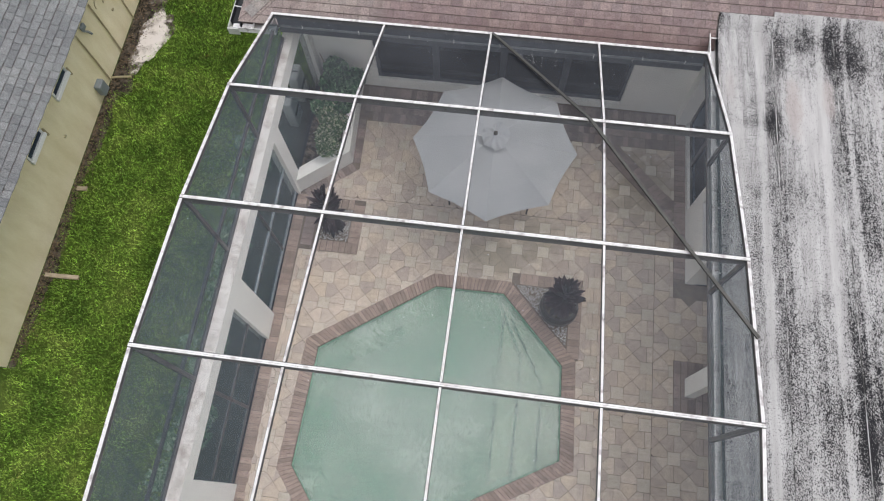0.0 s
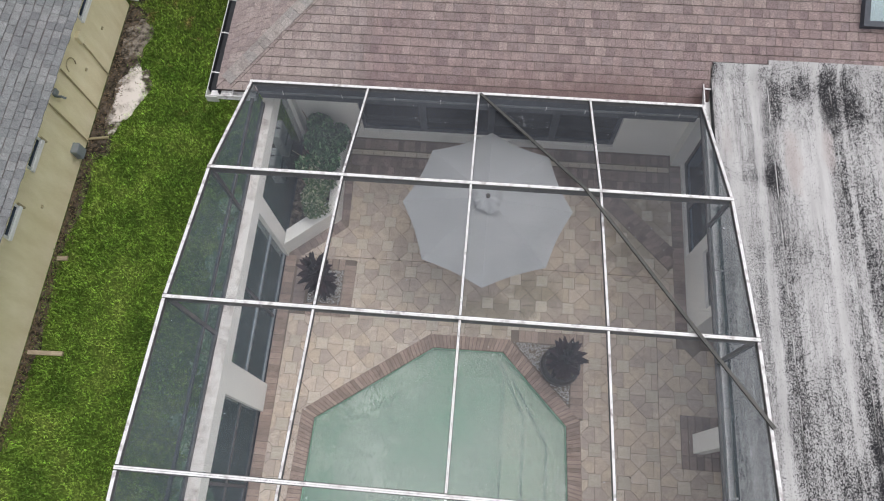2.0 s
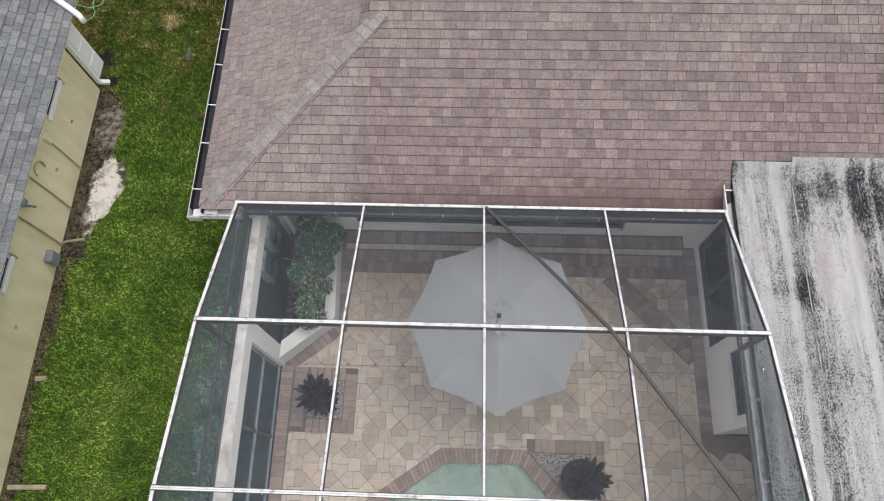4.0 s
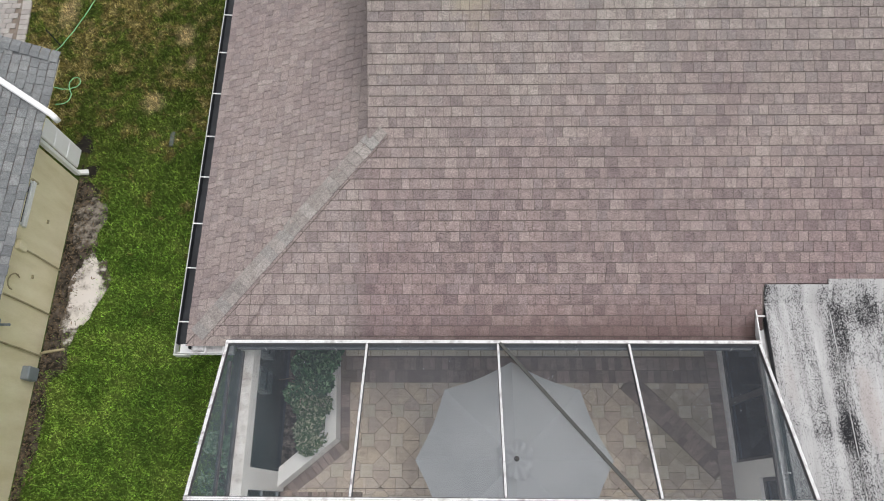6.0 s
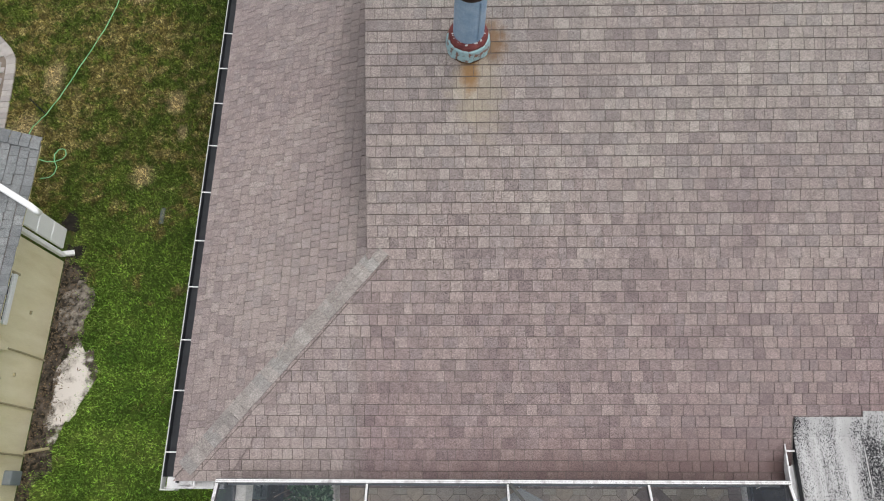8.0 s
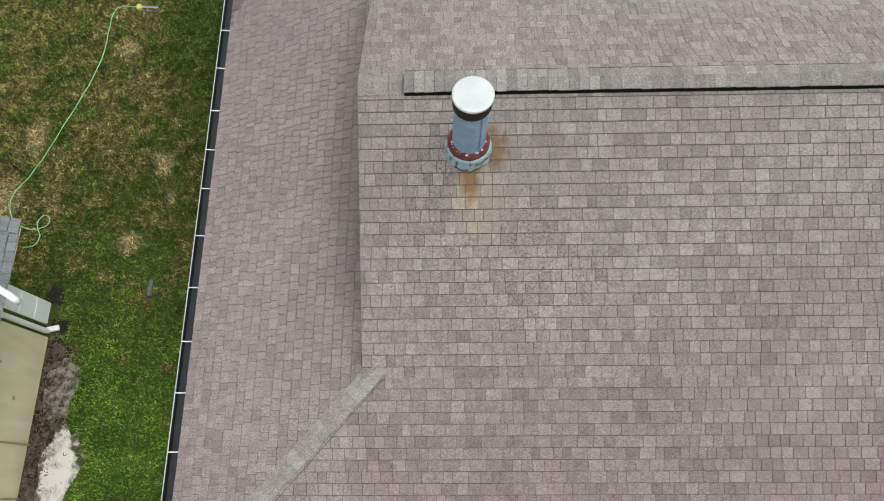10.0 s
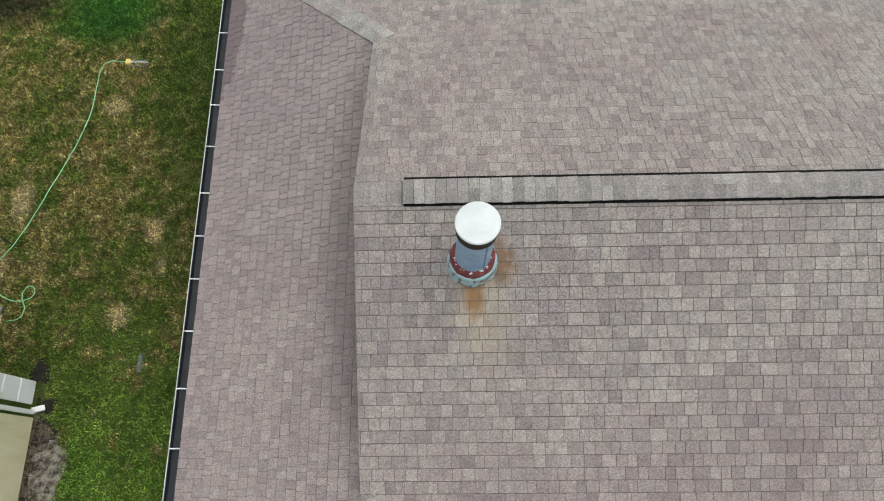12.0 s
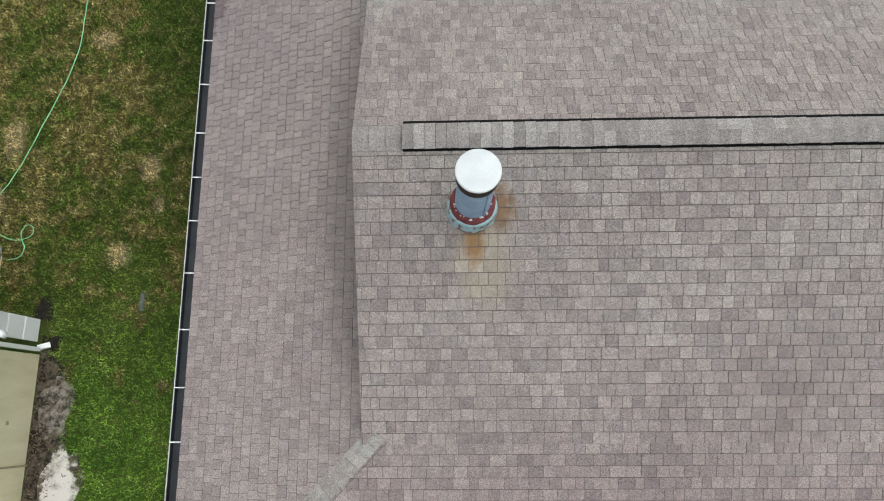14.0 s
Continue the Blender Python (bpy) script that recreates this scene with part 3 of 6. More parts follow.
def tube(bm, pts, r, sides=8, r_end=None):
    """A round bar along a line of points."""
    rings = []
    k = len(pts)
    pts = [Vector(p) for p in pts]
    for i, p in enumerate(pts):
        d = (pts[min(i + 1, k - 1)] - pts[max(i - 1, 0)]).normalized()
        a = d.cross(Vector((0.31, 0.17, 0.94))).normalized()
        b = d.cross(a)
        rr = r if r_end is None else r + (r_end - r) * i / (k - 1)
        rings.append([bm.verts.new(p + (a * math.cos(t) + b * math.sin(t)) * rr) for t in [2 * math.pi * j / sides for j in range(sides)]])
    for x, y in zip(rings, rings[1:]):
        for j in range(sides):
            bm.faces.new((x[j], x[(j + 1) % sides], y[(j + 1) % sides], y[j]))
    bm.faces.new(rings[0][::-1])
    bm.faces.new(rings[-1])
    return bm


def lathe(bm, cx, cy, prof, sides=32):
    """A turned body from a profile of (radius, height)."""
    rings = [[bm.verts.new((cx + r * math.cos(2 * math.pi * j / sides), cy + r * math.sin(2 * math.pi * j / sides), z)) for j in range(sides)] for r, z in prof]
    for x, y in zip(rings, rings[1:]):
        for j in range(sides):
            bm.faces.new((x[j], x[(j + 1) % sides], y[(j + 1) % sides], y[j]))
    bm.faces.new(rings[0][::-1])
    bm.faces.new(rings[-1])
    return bm


def clip(poly, nx, ny, d):
    """The part of a convex polygon where nx * x + ny * y <= d."""
    out = []
    for i, (ax, ay) in enumerate(poly):
        bx, by = poly[(i + 1) % len(poly)]
        a, b = nx * ax + ny * ay - d, nx * bx + ny * by - d
        if a <= 0:
            out.append((ax, ay))
        if (a < 0 < b) or (b < 0 < a):
            t = a / (a - b)
            out.append((ax + t * (bx - ax), ay + t * (by - ay)))
    return out


def edges_of(region):
    """Half-planes of a convex polygon given anticlockwise."""
    res = []
    for (ax, ay), (bx, by) in zip(region, region[1:] + region[:1]):
        nx, ny = by - ay, ax - bx
        k = math.hypot(nx, ny)
        res.append((nx / k, ny / k, (nx * ax + ny * ay) / k))
    return res


def inside(poly, region):
    for e in edges_of(region):
        poly = clip(poly, *e)
        if len(poly) < 3:
            return []
    return poly


def outside(poly, region):
    """The pieces of a convex polygon that lie outside a convex region."""
    res, rest = [], poly
    for nx, ny, d in edges_of(region):
        cut = clip(rest, -nx, -ny, -d)
        if len(cut) >= 3:
            res.append(cut)
        rest = clip(rest, nx, ny, d)
        if len(rest) < 3:
            break
    return res


def area(poly):
    return 0.5 * sum(ax * by - bx * ay for (ax, ay), (bx, by) in zip(poly, poly[1:] + poly[:1]))


def shrink(poly, by):
    """A polygon with its sides moved in by a joint's half width."""
    cx, cy = sum(p[0] for p in poly) / len(poly), sum(p[1] for p in poly) / len(poly)
    for nx, ny, d in edges_of(poly):
        poly2 = clip(poly, nx, ny, d - by)
        if len(poly2) >= 3:
            poly = poly2
    return poly


# ---- ground ----
GROUND = -0.26
bm = bmesh.new()
for p in outside([(-400, -400), (400, -400), (400, 400), (-400, 400)], [(-2.7, -0.3), (1.65, -0.3), (1.65, 4.25), (-2.7, 4.25)]):
    slab(bm, [(x, y, GROUND) for x, y in p], (0, 0, -0.02))
bmesh.ops.remove_doubles(bm, verts=bm.verts, dist=0.001)
ground = tagged(part("ground", bm, ground_mat), "lawn ground with green and dry patches", "ground", kind="structure")

WALL_X = -7.97
rng = random.Random(3)
strip = [(WALL_X + 0.02, 1.9)]
for i in range(38):
    y = 1.9 + i * 0.26
    w = 0.17 + 0.07 * math.sin(y * 2.1) + 0.10 * rng.random() + (0.30 if 7.6 < y < 11.2 else 0.0)
    strip.append((WALL_X + w, y))
strip.append((WALL_X + 0.02, 11.6))
bm = bmesh.new()
prism(bm, strip, GROUND - 0.05, GROUND + 0.006)
tagged(part("soil_strip", bm, soil_mat), "dark damp soil along the yellow house wall", "soil", kind="structure")
sand = []
for i in range(44):
    a = 2 * math.pi * i / 44
    r = 1 + 0.16 * math.sin(3 * a + 0.6) + 0.10 * math.sin(7 * a) + 0.08 * (rng.random() - 0.5)
    sand.append((-7.40 + 0.32 * r * math.cos(a) + 0.14 * math.sin(a), 8.95 + 0.80 * r * math.sin(a)))
bm = bmesh.new()
prism(bm, sand, GROUND - 0.04, GROUND + 0.014)
tagged(part("sand_patch", bm, sand_mat), "bare pale sand patch in the lawn beside the wall", "sand", kind="structure")
grey_sand = []
for i in range(40):
    a = 2 * math.pi * i / 40
    r = 1 + 0.2 * math.sin(2 * a + 1) + 0.12 * math.sin(5 * a) + 0.1 * (rng.random() - 0.5)
    grey_sand.append((-7.58 + 0.25 * r * math.cos(a), 10.38 + 0.56 * r * math.sin(a)))
bm = bmesh.new()
prism(bm, grey_sand, GROUND - 0.04, GROUND + 0.012)
tagged(part("bare_earth", bm, plain("grey_sandy_earth", (0.045, 0.038, 0.03), (0.36, 0.32, 0.28), 10.0, 0.95, 0.5, 40, lo=0.40, hi=0.62)), "grey sandy earth without grass near the downspout", "earth", kind="structure")

wet_and_shade_mat = plain("black_wet_soil_and_shade", (0.008, 0.007, 0.006), (0.035, 0.029, 0.022), 14.0, 0.9, 0.5, 40)
# wet spot under the downspout; second patch stands for the panels' shadow
for cx, cy, rx, ry, where in ((-7.74, 11.44, 0.13, 0.14, "under the downspout"), (-7.99, 12.02, 0.17, 0.20, "colour in place of shade beside the white panels")):
    patchy = []
    for i in range(26):
        a = 2 * math.pi * i / 26
        r = 1 + 0.22 * math.sin(3 * a + cx * 9) + 0.25 * (rng.random() - 0.5)
        patchy.append((cx + rx * r * math.cos(a), cy + ry * r * math.sin(a)))
    tagged(part("wet_soil_and_shade", prism(bmesh.new(), patchy, GROUND - 0.04, GROUND + 0.009), wet_and_shade_mat), "black wet soil " + where, "soil", kind="structure")
# dark ground added so the screened bay beside it looks dark
bm = bmesh.new()
prism(bm, [(-4.62 + 0.07 * math.sin(i * 1.7), 0.2 + i * 0.5) for i in range(17)][::-1] + [(-3.62, 0.2), (-3.62, 8.2)], GROUND - 0.04, GROUND + 0.010)
bmesh.ops.recalc_face_normals(bm, faces=bm.faces)
tagged(part("hedge_ground_strip", bm, plain("dark_hedge_ground", (0.020, 0.017, 0.012), (0.075, 0.058, 0.042), 22.0, 0.95, 0.6, 60)), "dark ground added under the hedge outside the screened wall", "mulch", kind="structure")
rnd = random.Random(41)
verts, faces = [], []
for i in range(1500):
    y = rnd.uniform(2.0, 11.3)
    bare = 7.6 < y < 11.2
    x = WALL_X + 0.03 + abs(rnd.gauss(0, 0.22 if bare else 0.13))
    s, w, a = rnd.uniform(0.015, 0.05), rnd.uniform(0.004, 0.012), rnd.uniform(0, 6.3)
    c, d = math.cos(a), math.sin(a)
    b = len(verts)
    verts += [(x - s * c, y - s * d, GROUND + 0.012), (x + w * d, y - w * c, GROUND + 0.018), (x + s * c, y + s * d, GROUND + 0.014), (x - w * d, y + w * c, GROUND + 0.024)]
    faces += [(b, b + 1, b + 3), (b + 1, b + 2, b + 3)]
debris_mat = plain("dead_leaf_and_twig", (0.035, 0.024, 0.015), (0.30, 0.22, 0.14), 30.0, 0.9, 0.0, 60)
tagged(part_mesh("leaf_litter", mesh_from("leaf_litter", verts, faces, debris_mat)), "dead leaves and twigs scattered along the wall", "leaf litter", kind="stuff")

# ---- house ----
EAVE_Y, RIDGE_Y, RIDGE_Z = 7.46, 13.0, 4.78
RIGHT = 9.5


def z_back(y):
    return RIDGE_Z - 0.40 * (RIDGE_Y - y)


def z_front(y):
    return RIDGE_Z - 0.42 * (y - RIDGE_Y)


def z_left(x):
    return 2.58 + 0.41 * (x + 4.22)


EAVE_X = -4.26
FRONT_Y = RIDGE_Y + (RIDGE_Z - z_left(EAVE_X)) / 0.42
GABLE_X, GABLE_Y0, GABLE_Y1 = -1.865, 9.93, 15.88
house = thing("house", (0, 13, GROUND), "single-storey white house with a mauve asphalt shingle Dutch hip roof", "house")
roof_back = part("roof_slope", slab(slab(bmesh.new(), [(EAVE_X, EAVE_Y, z_back(EAVE_Y)), (3.19, EAVE_Y, z_back(EAVE_Y)), (3.19, GABLE_Y0, z_back(GABLE_Y0)), (GABLE_X, GABLE_Y0, z_back(GABLE_Y0))], (0, 0, -0.10)),
                 [(3.19, 8.20, z_back(8.20)), (RIGHT, 8.20, z_back(8.20)), (RIGHT, GABLE_Y0, z_back(GABLE_Y0)), (3.19, GABLE_Y0, z_back(GABLE_Y0))], (0, 0, -0.10)), roof_base_mat, house)
roof_upper = part("roof_slope", slab(bmesh.new(), [(GABLE_X, GABLE_Y0, z_back(GABLE_Y0)), (RIGHT, GABLE_Y0, z_back(GABLE_Y0)), (RIGHT, RIDGE_Y, RIDGE_Z), (GABLE_X, RIDGE_Y, RIDGE_Z)], (0, 0, -0.10)), roof_base_mat, house)
roof_front = part("roof_slope", slab(slab(bmesh.new(), [(GABLE_X, RIDGE_Y, RIDGE_Z), (RIGHT, RIDGE_Y, RIDGE_Z), (RIGHT, GABLE_Y1, z_front(GABLE_Y1)), (GABLE_X, GABLE_Y1, z_front(GABLE_Y1))], (0, 0, -0.10)),
                  [(GABLE_X, GABLE_Y1, z_front(GABLE_Y1)), (RIGHT, GABLE_Y1, z_front(GABLE_Y1)), (RIGHT, FRONT_Y, z_front(FRONT_Y)), (EAVE_X, FRONT_Y, z_front(FRONT_Y))], (0, 0, -0.10)), roof_base_mat, house)
roof_left = part("roof_slope", slab(bmesh.new(), [(EAVE_X, EAVE_Y, z_left(EAVE_X)), (-1.55, 10.22, z_left(-1.55)), (-1.55, 15.6, z_left(-1.55)), (EAVE_X, FRONT_Y, z_left(EAVE_X))], (0, 0, -0.10)), roof_base_mat, house)
bm = bmesh.new()
tri = [(-1.62, GABLE_Y0 + 0.3, z_left(-1.62) - 0.05), (-1.62, GABLE_Y1 - 0.3, z_left(-1.62) - 0.05), (-1.62, RIDGE_Y, RIDGE_Z - 0.1)]
slab(bm, tri, (0.12, 0, 0))
part("gable_wall", bm, white_mat, house)
bm = bmesh.new()
bar(bm, (GABLE_X + 0.012, GABLE_Y0 + 0.1, z_back(GABLE_Y0 + 0.1) - 0.006), (GABLE_X + 0.012, RIDGE_Y, RIDGE_Z - 0.006), 0.025, 0.13)
bar(bm, (GABLE_X + 0.012, RIDGE_Y, RIDGE_Z - 0.006), (GABLE_X + 0.012, GABLE_Y1 - 0.1, z_front(GABLE_Y1 - 0.1) - 0.006), 0.025, 0.13)
part("rake_board", bm, gutter_lip_mat, house)

# walls, eaves and glass doors under the pool-side eave
BACK_Y = 8.2
bm = bmesh.new()
box(bm, -3.72, -2.38, BACK_Y, BACK_Y + 0.2, GROUND, 2.46)
box(bm, -2.38, 0.0, BACK_Y, BACK_Y + 0.2, GROUND, 0.26)
box(bm, 0.0, 2.28, BACK_Y, BACK_Y + 0.2, GROUND, 0.18)
box(bm, -2.38, 2.28, BACK_Y, BACK_Y + 0.2, 2.15, 2.46)
box(bm, 2.28, 3.75, BACK_Y, BACK_Y + 0.2, GROUND, 2.46)
part("wall", bm, white_mat, house)
part("wall", box_bm(3.39, 3.57, 7.98, BACK_Y, 0.0, 2.46), white_mat, house)
bm = bmesh.new()
box(bm, -3.72, -3.52, BACK_Y + 0.2, 17.6, GROUND, 2.46)
part("wall", bm, white_mat, house)
part("wall", box_bm(-3.72, RIGHT, 17.6, 17.8, GROUND, 2.46), white_mat, house)
part("wall", box_bm(RIGHT - 0.2, RIGHT, BACK_Y + 0.2, 17.6, GROUND, 2.46), white_mat, house)
part("ceiling_board", box_bm(-3.5, RIGHT - 0.2, BACK_Y + 0.21, 17.59, 2.36, 2.45), white_mat, house)
# floor and divider coloured near-black for the unlit room behind the glass
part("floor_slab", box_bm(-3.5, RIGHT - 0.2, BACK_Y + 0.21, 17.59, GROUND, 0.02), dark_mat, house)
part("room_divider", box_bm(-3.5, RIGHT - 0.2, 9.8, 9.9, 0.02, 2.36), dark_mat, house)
part("soffit", box_bm(-4.24, 3.19, EAVE_Y + 0.03, BACK_Y - 0.002, 2.40, 2.43), white_mat, house)
part("soffit", box_bm(-4.24, -3.722, BACK_Y, FRONT_Y, 2.40, 2.43), white_mat, house)
door_edges = [-2.38, -1.24, 0.0, 1.14, 2.28]
for a, b in zip(door_edges, door_edges[1:]):
    bm = bmesh.new()
    low = 0.26 if a < -0.1 else 0.18
    for x in (a, b - 0.06):
        box(bm, x, x + 0.06, BACK_Y + 0.05, BACK_Y + 0.11, low, 2.15)
    box(bm, a + 0.06, b - 0.06, BACK_Y + 0.05, BACK_Y + 0.11, low, low + 0.08)
    box(bm, a + 0.06, b - 0.06, BACK_Y + 0.05, BACK_Y + 0.11, 2.08, 2.15)
    panel = part("sliding_door", bm, slate_board_mat, house, "dark-framed sliding glass door")
    pane = part("glass_pane", box_bm(a + 0.06, b - 0.06, BACK_Y + 0.075, BACK_Y + 0.083, low + 0.08, 2.08), glass_mat, panel)
    pane.visible_shadow = False

# eaves gutter on the lawn side, with straps
gutter = part("gutter", slab(slab(bmesh.new(), [(-4.44, EAVE_Y + 0.02, 2.40), (-4.27, EAVE_Y + 0.02, 2.40), (-4.27, FRONT_Y, 2.40), (-4.44, FRONT_Y, 2.40)], (0, 0, -0.02)),
                              [(-4.268, EAVE_Y - 0.05, 2.50), (-4.25, EAVE_Y - 0.05, 2.50), (-4.25, FRONT_Y, 2.50), (-4.268, FRONT_Y, 2.50)], (0, 0, -0.12)), gutter_in_mat, house, "dark eaves gutter with pale lip")
bm = bmesh.new()
box(bm, -4.454, -4.441, EAVE_Y - 0.12, FRONT_Y, 2.36, 2.495, 0.003)
box(bm, -4.454, -4.27, EAVE_Y - 0.14, EAVE_Y - 0.122, 2.36, 2.495)
part("gutter_lip", bm, gutter_lip_mat, gutter)
part("lining", box_bm(-4.4405, -4.4365, EAVE_Y + 0.02, FRONT_Y, 2.401, 2.488), gutter_in_mat, gutter)
strap = mesh_from("bracket", *(lambda b: ([tuple(v.co) for v in b.verts], [[v.index for v in f.verts] for f in b.faces]))((lambda b: (b.verts.index_update(), b)[1])(box_bm(-0.08, 0.08, -0.007, 0.008, -0.006, 0.004))), alu_mat)
for y in (7.77, 8.53, 9.19, 9.92, 10.59, 11.33, 12.08, 12.80, 13.42, 14.07, 14.81, 15.50, 16.11, 16.78, 17.45):
    part_mesh("bracket", strap, gutter, pose(-4.36, y, 2.492, 0, 6, 0))

# short white gutter at the corner, and the long gutter that carries the cage
bm = bmesh.new()
box(bm, -4.40, -3.66, EAVE_Y - 0.112, EAVE_Y - 0.10, 2.43, 2.50)
box(bm, -4.40, -3.66, EAVE_Y - 0.12, EAVE_Y + 0.02, 2.41, 2.43)
box(bm, -3.68, -3.66, EAVE_Y - 0.12, EAVE_Y + 0.02, 2.41, 2.50)
corner_gutter = part("gutter", bm, alu_mat, house, "short white corner gutter")
for x in (-4.05, -3.82):
    part("bracket", box_bm(x, x + 0.025, EAVE_Y - 0.12, EAVE_Y + 0.03, 2.495, 2.503), alu_mat, corner_gutter)
part("downspout_outlet", box_bm(-4.22, -4.06, EAVE_Y - 0.08, EAVE_Y, 2.44, 2.485, 0.01), alu_mat, corner_gutter)
header = part("header_board", box_bm(-3.60, 3.04, EAVE_Y - 0.052, EAVE_Y - 0.036, 2.415, 2.755), slate_board_mat, house, "dark slate header board under the cage")
part("drip_strip", box_bm(-3.58, 3.02, EAVE_Y - 0.075, EAVE_Y - 0.054, 2.565, 2.600), strip_mat, header, "grey drip strip")
for x, low, lean in ((-3.2, 2.58, 0.0), (-2.3, 2.57, 0.01), (-1.49, 2.585, 0.0), (-0.79, 2.57, 0.005), (-0.08, 2.57, 0.02), (0.80, 2.56, -0.005), (1.38, 2.53, 0.0), (2.11, 2.57, 0.01), (2.75, 2.58, 0.0)):
    part("hook", tube(bmesh.new(), [(x, EAVE_Y - 0.080, low + 0.085), (x + lean, EAVE_Y - 0.084, low + 0.02), (x + lean - 0.006, EAVE_Y - 0.090, low)], 0.004, 5), alu_mat, header)

# flue pipe on the roof
FX, FY = -0.66, 12.34


def flue_body(prof, sides=40, ragged=0.0):
    """A turned body that leans a little, its lowest ring uneven if ragged."""
    bm = lathe(bmesh.new(), FX, FY, prof, sides)
    low = min(z for _, z in prof)
    for v in bm.verts:
        if ragged and v.co.z < low + 0.001:
            a = math.atan2(v.co.y - FY, v.co.x - FX)
            k = 1 + ragged * (0.6 * math.sin(7 * a) + 0.4 * math.sin(16 * a + 1))
            v.co.x, v.co.y = FX + (v.co.x - FX) * k, FY + (v.co.y - FY) * k
        v.co.x += 0.034 * (v.co.z - 4.5)
    return bm


flue = part("flue_pipe", flue_body([(0.183, 4.35), (0.180, 5.0), (0.176, 5.46)]), flue_mat, house, "blue-grey metal flue pipe with rusty collar")
part("flashing", flue_body([(0.272, 4.46), (0.268, 4.50), (0.256, 4.56), (0.250, 4.60), (0.232, 4.615)], 48, 0.045), flue_base_mat, flue, "blue-green weathered flashing with flaking paint")
part("flashing_flange", flue_body([(0.262, 4.30), (0.262, 4.47)]), rust_dark_mat, flue, "dark rusted flange")
part("collar", flue_body([(0.234, 4.60), (0.231, 4.650), (0.214, 4.675), (0.190, 4.685)], 40, 0.02), rust_mat, flue, "red rusty collar")
rnd = random.Random(31)
bm = bmesh.new()
for i in range(13):
    a = -math.pi * (0.05 + 0.9 * rnd.random())
    r = rnd.uniform(0.186, 0.205)
    s = rnd.uniform(0.004, 0.013)
    got = bmesh.ops.create_icosphere(bm, subdivisions=1, radius=s)["verts"]
    for v in got:
        v.co = Vector((FX + 0.006 + r * math.cos(a) + v.co.x * 1.7, FY + r * math.sin(a) + v.co.y, 4.685 + v.co.z * 0.6))
part("sealant", bm, cap_white_mat, flue, "crumbling pale sealant")["kind"] = "stuff"
part("cap_skirt", flue_body([(0.196, 5.385), (0.203, 5.555)]), skirt_mat, flue, "dark brown cap skirt")
part("cap", flue_body([(0.206, 5.545), (0.207, 5.560), (0.200, 5.570), (0.10, 5.579), (0.01, 5.582)], 48), cap_white_mat, flue, "white round metal cap")
part("seam", bar(bmesh.new(), (FX + 0.117, FY - 0.150, 4.70), (FX + 0.133, FY - 0.146, 5.33), 0.012, 0.012, (0, 1, 0)), flue_mat, flue)

# skylight
sky_m = Matrix.Translation((5.62, 9.35, z_back(9.35))) @ pose(0, 0, 0, math.degrees(math.atan(0.40)), 0, 0)
bm = bmesh.new()
for a in ((-0.36, 0.36, -0.66, -0.58, 0, 0.12), (-0.36, 0.36, 0.58, 0.66, 0, 0.12), (-0.36, -0.28, -0.58, 0.58, 0, 0.12), (0.28, 0.36, -0.58, 0.58, 0, 0.12)):
    box(bm, *a)
bmesh.ops.transform(bm, matrix=sky_m, verts=bm.verts)
skylight = part("skylight", bm, slate_board_mat, house, "grey-framed roof skylight")
bm = box_bm(-0.28, 0.28, -0.58, 0.58, 0.08, 0.10)
bmesh.ops.transform(bm, matrix=sky_m, verts=bm.verts)
part("pane", bm, pane_material("skylight_glass", (0.75, 0.82, 0.84)), skylight)
bm = box_bm(-0.28, 0.28, -0.58, 0.58, 0.015, 0.03)
bmesh.ops.transform(bm, matrix=sky_m, verts=bm.verts)
part("blind", bm, plastic_white_mat, skylight)

# ---- flat-roofed annex beside the pool ----
FLAT = 2.76
annex = thing("annex", (6, 2, 0), "flat-roofed room with a mildewed white membrane roof beside the pool", "annex")
FLAT_X = 3.20
seams = [3.20, 4.05, 4.94, 5.85, 6.76, 7.67, 9.5]
for i, (a, b) in enumerate(zip(seams, seams[1:])):
    top_y = 8.17 if i == 0 else 8.235
    bm = bmesh.new()
    a0, zt = a - (0.05 if i else 0), FLAT + 0.004 * i
    slab(bm, [(a0, -4.5, zt), (b, -4.5, zt), (b, 7.95, zt), (a0, 7.95, zt)], (0, 0, -0.012))
    slab(bm, [(a0, 7.95, zt), (b, 7.95, zt), (b, top_y, z_back(top_y) + 0.024), (a0, top_y, z_back(top_y) + 0.024)], (0, 0, -0.012))
    bmesh.ops.remove_doubles(bm, verts=bm.verts, dist=0.0005)
    part("membrane_sheet", bm, membrane_mat, annex)
    if i:
        part("seam", bar(bmesh.new(), (a - 0.05, 7.94, FLAT + 0.004 * i + 0.003), (a - 0.05, -4.5, FLAT + 0.004 * i + 0.003), 0.010, 0.006), seam_mat, annex)
part("roof_deck", box_bm(FLAT_X + 0.03, RIGHT, -4.5, 8.16, 2.56, FLAT - 0.022), white_mat, annex)
part("drip_edge", box_bm(FLAT_X - 0.004, FLAT_X + 0.022, -4.5, 8.17, 2.66, FLAT - 0.003), gutter_in_mat, annex)
bm = bmesh.new()
box(bm, 3.085, 3.10, -4.5, 8.06, 2.62, 2.735)
box(bm, 3.10, 3.196, -4.5, 8.06, 2.62, 2.635)
box(bm, 3.10, 3.196, 8.045, 8.06, 2.635, 2.735)
annex_gutter = part("gutter", bm, alu_mat, annex, "white gutter along the flat roof")
for i in range(12):
    part("bracket", box_bm(3.085, 3.20, 7.78 - i * 0.95, 7.80 - i * 0.95, 2.728, 2.736), alu_mat, annex_gutter)
bm = bmesh.new()
AX0, AX1 = 3.57, 3.73
box(bm, AX0, AX1, 7.98, 8.2, 0, 2.55)
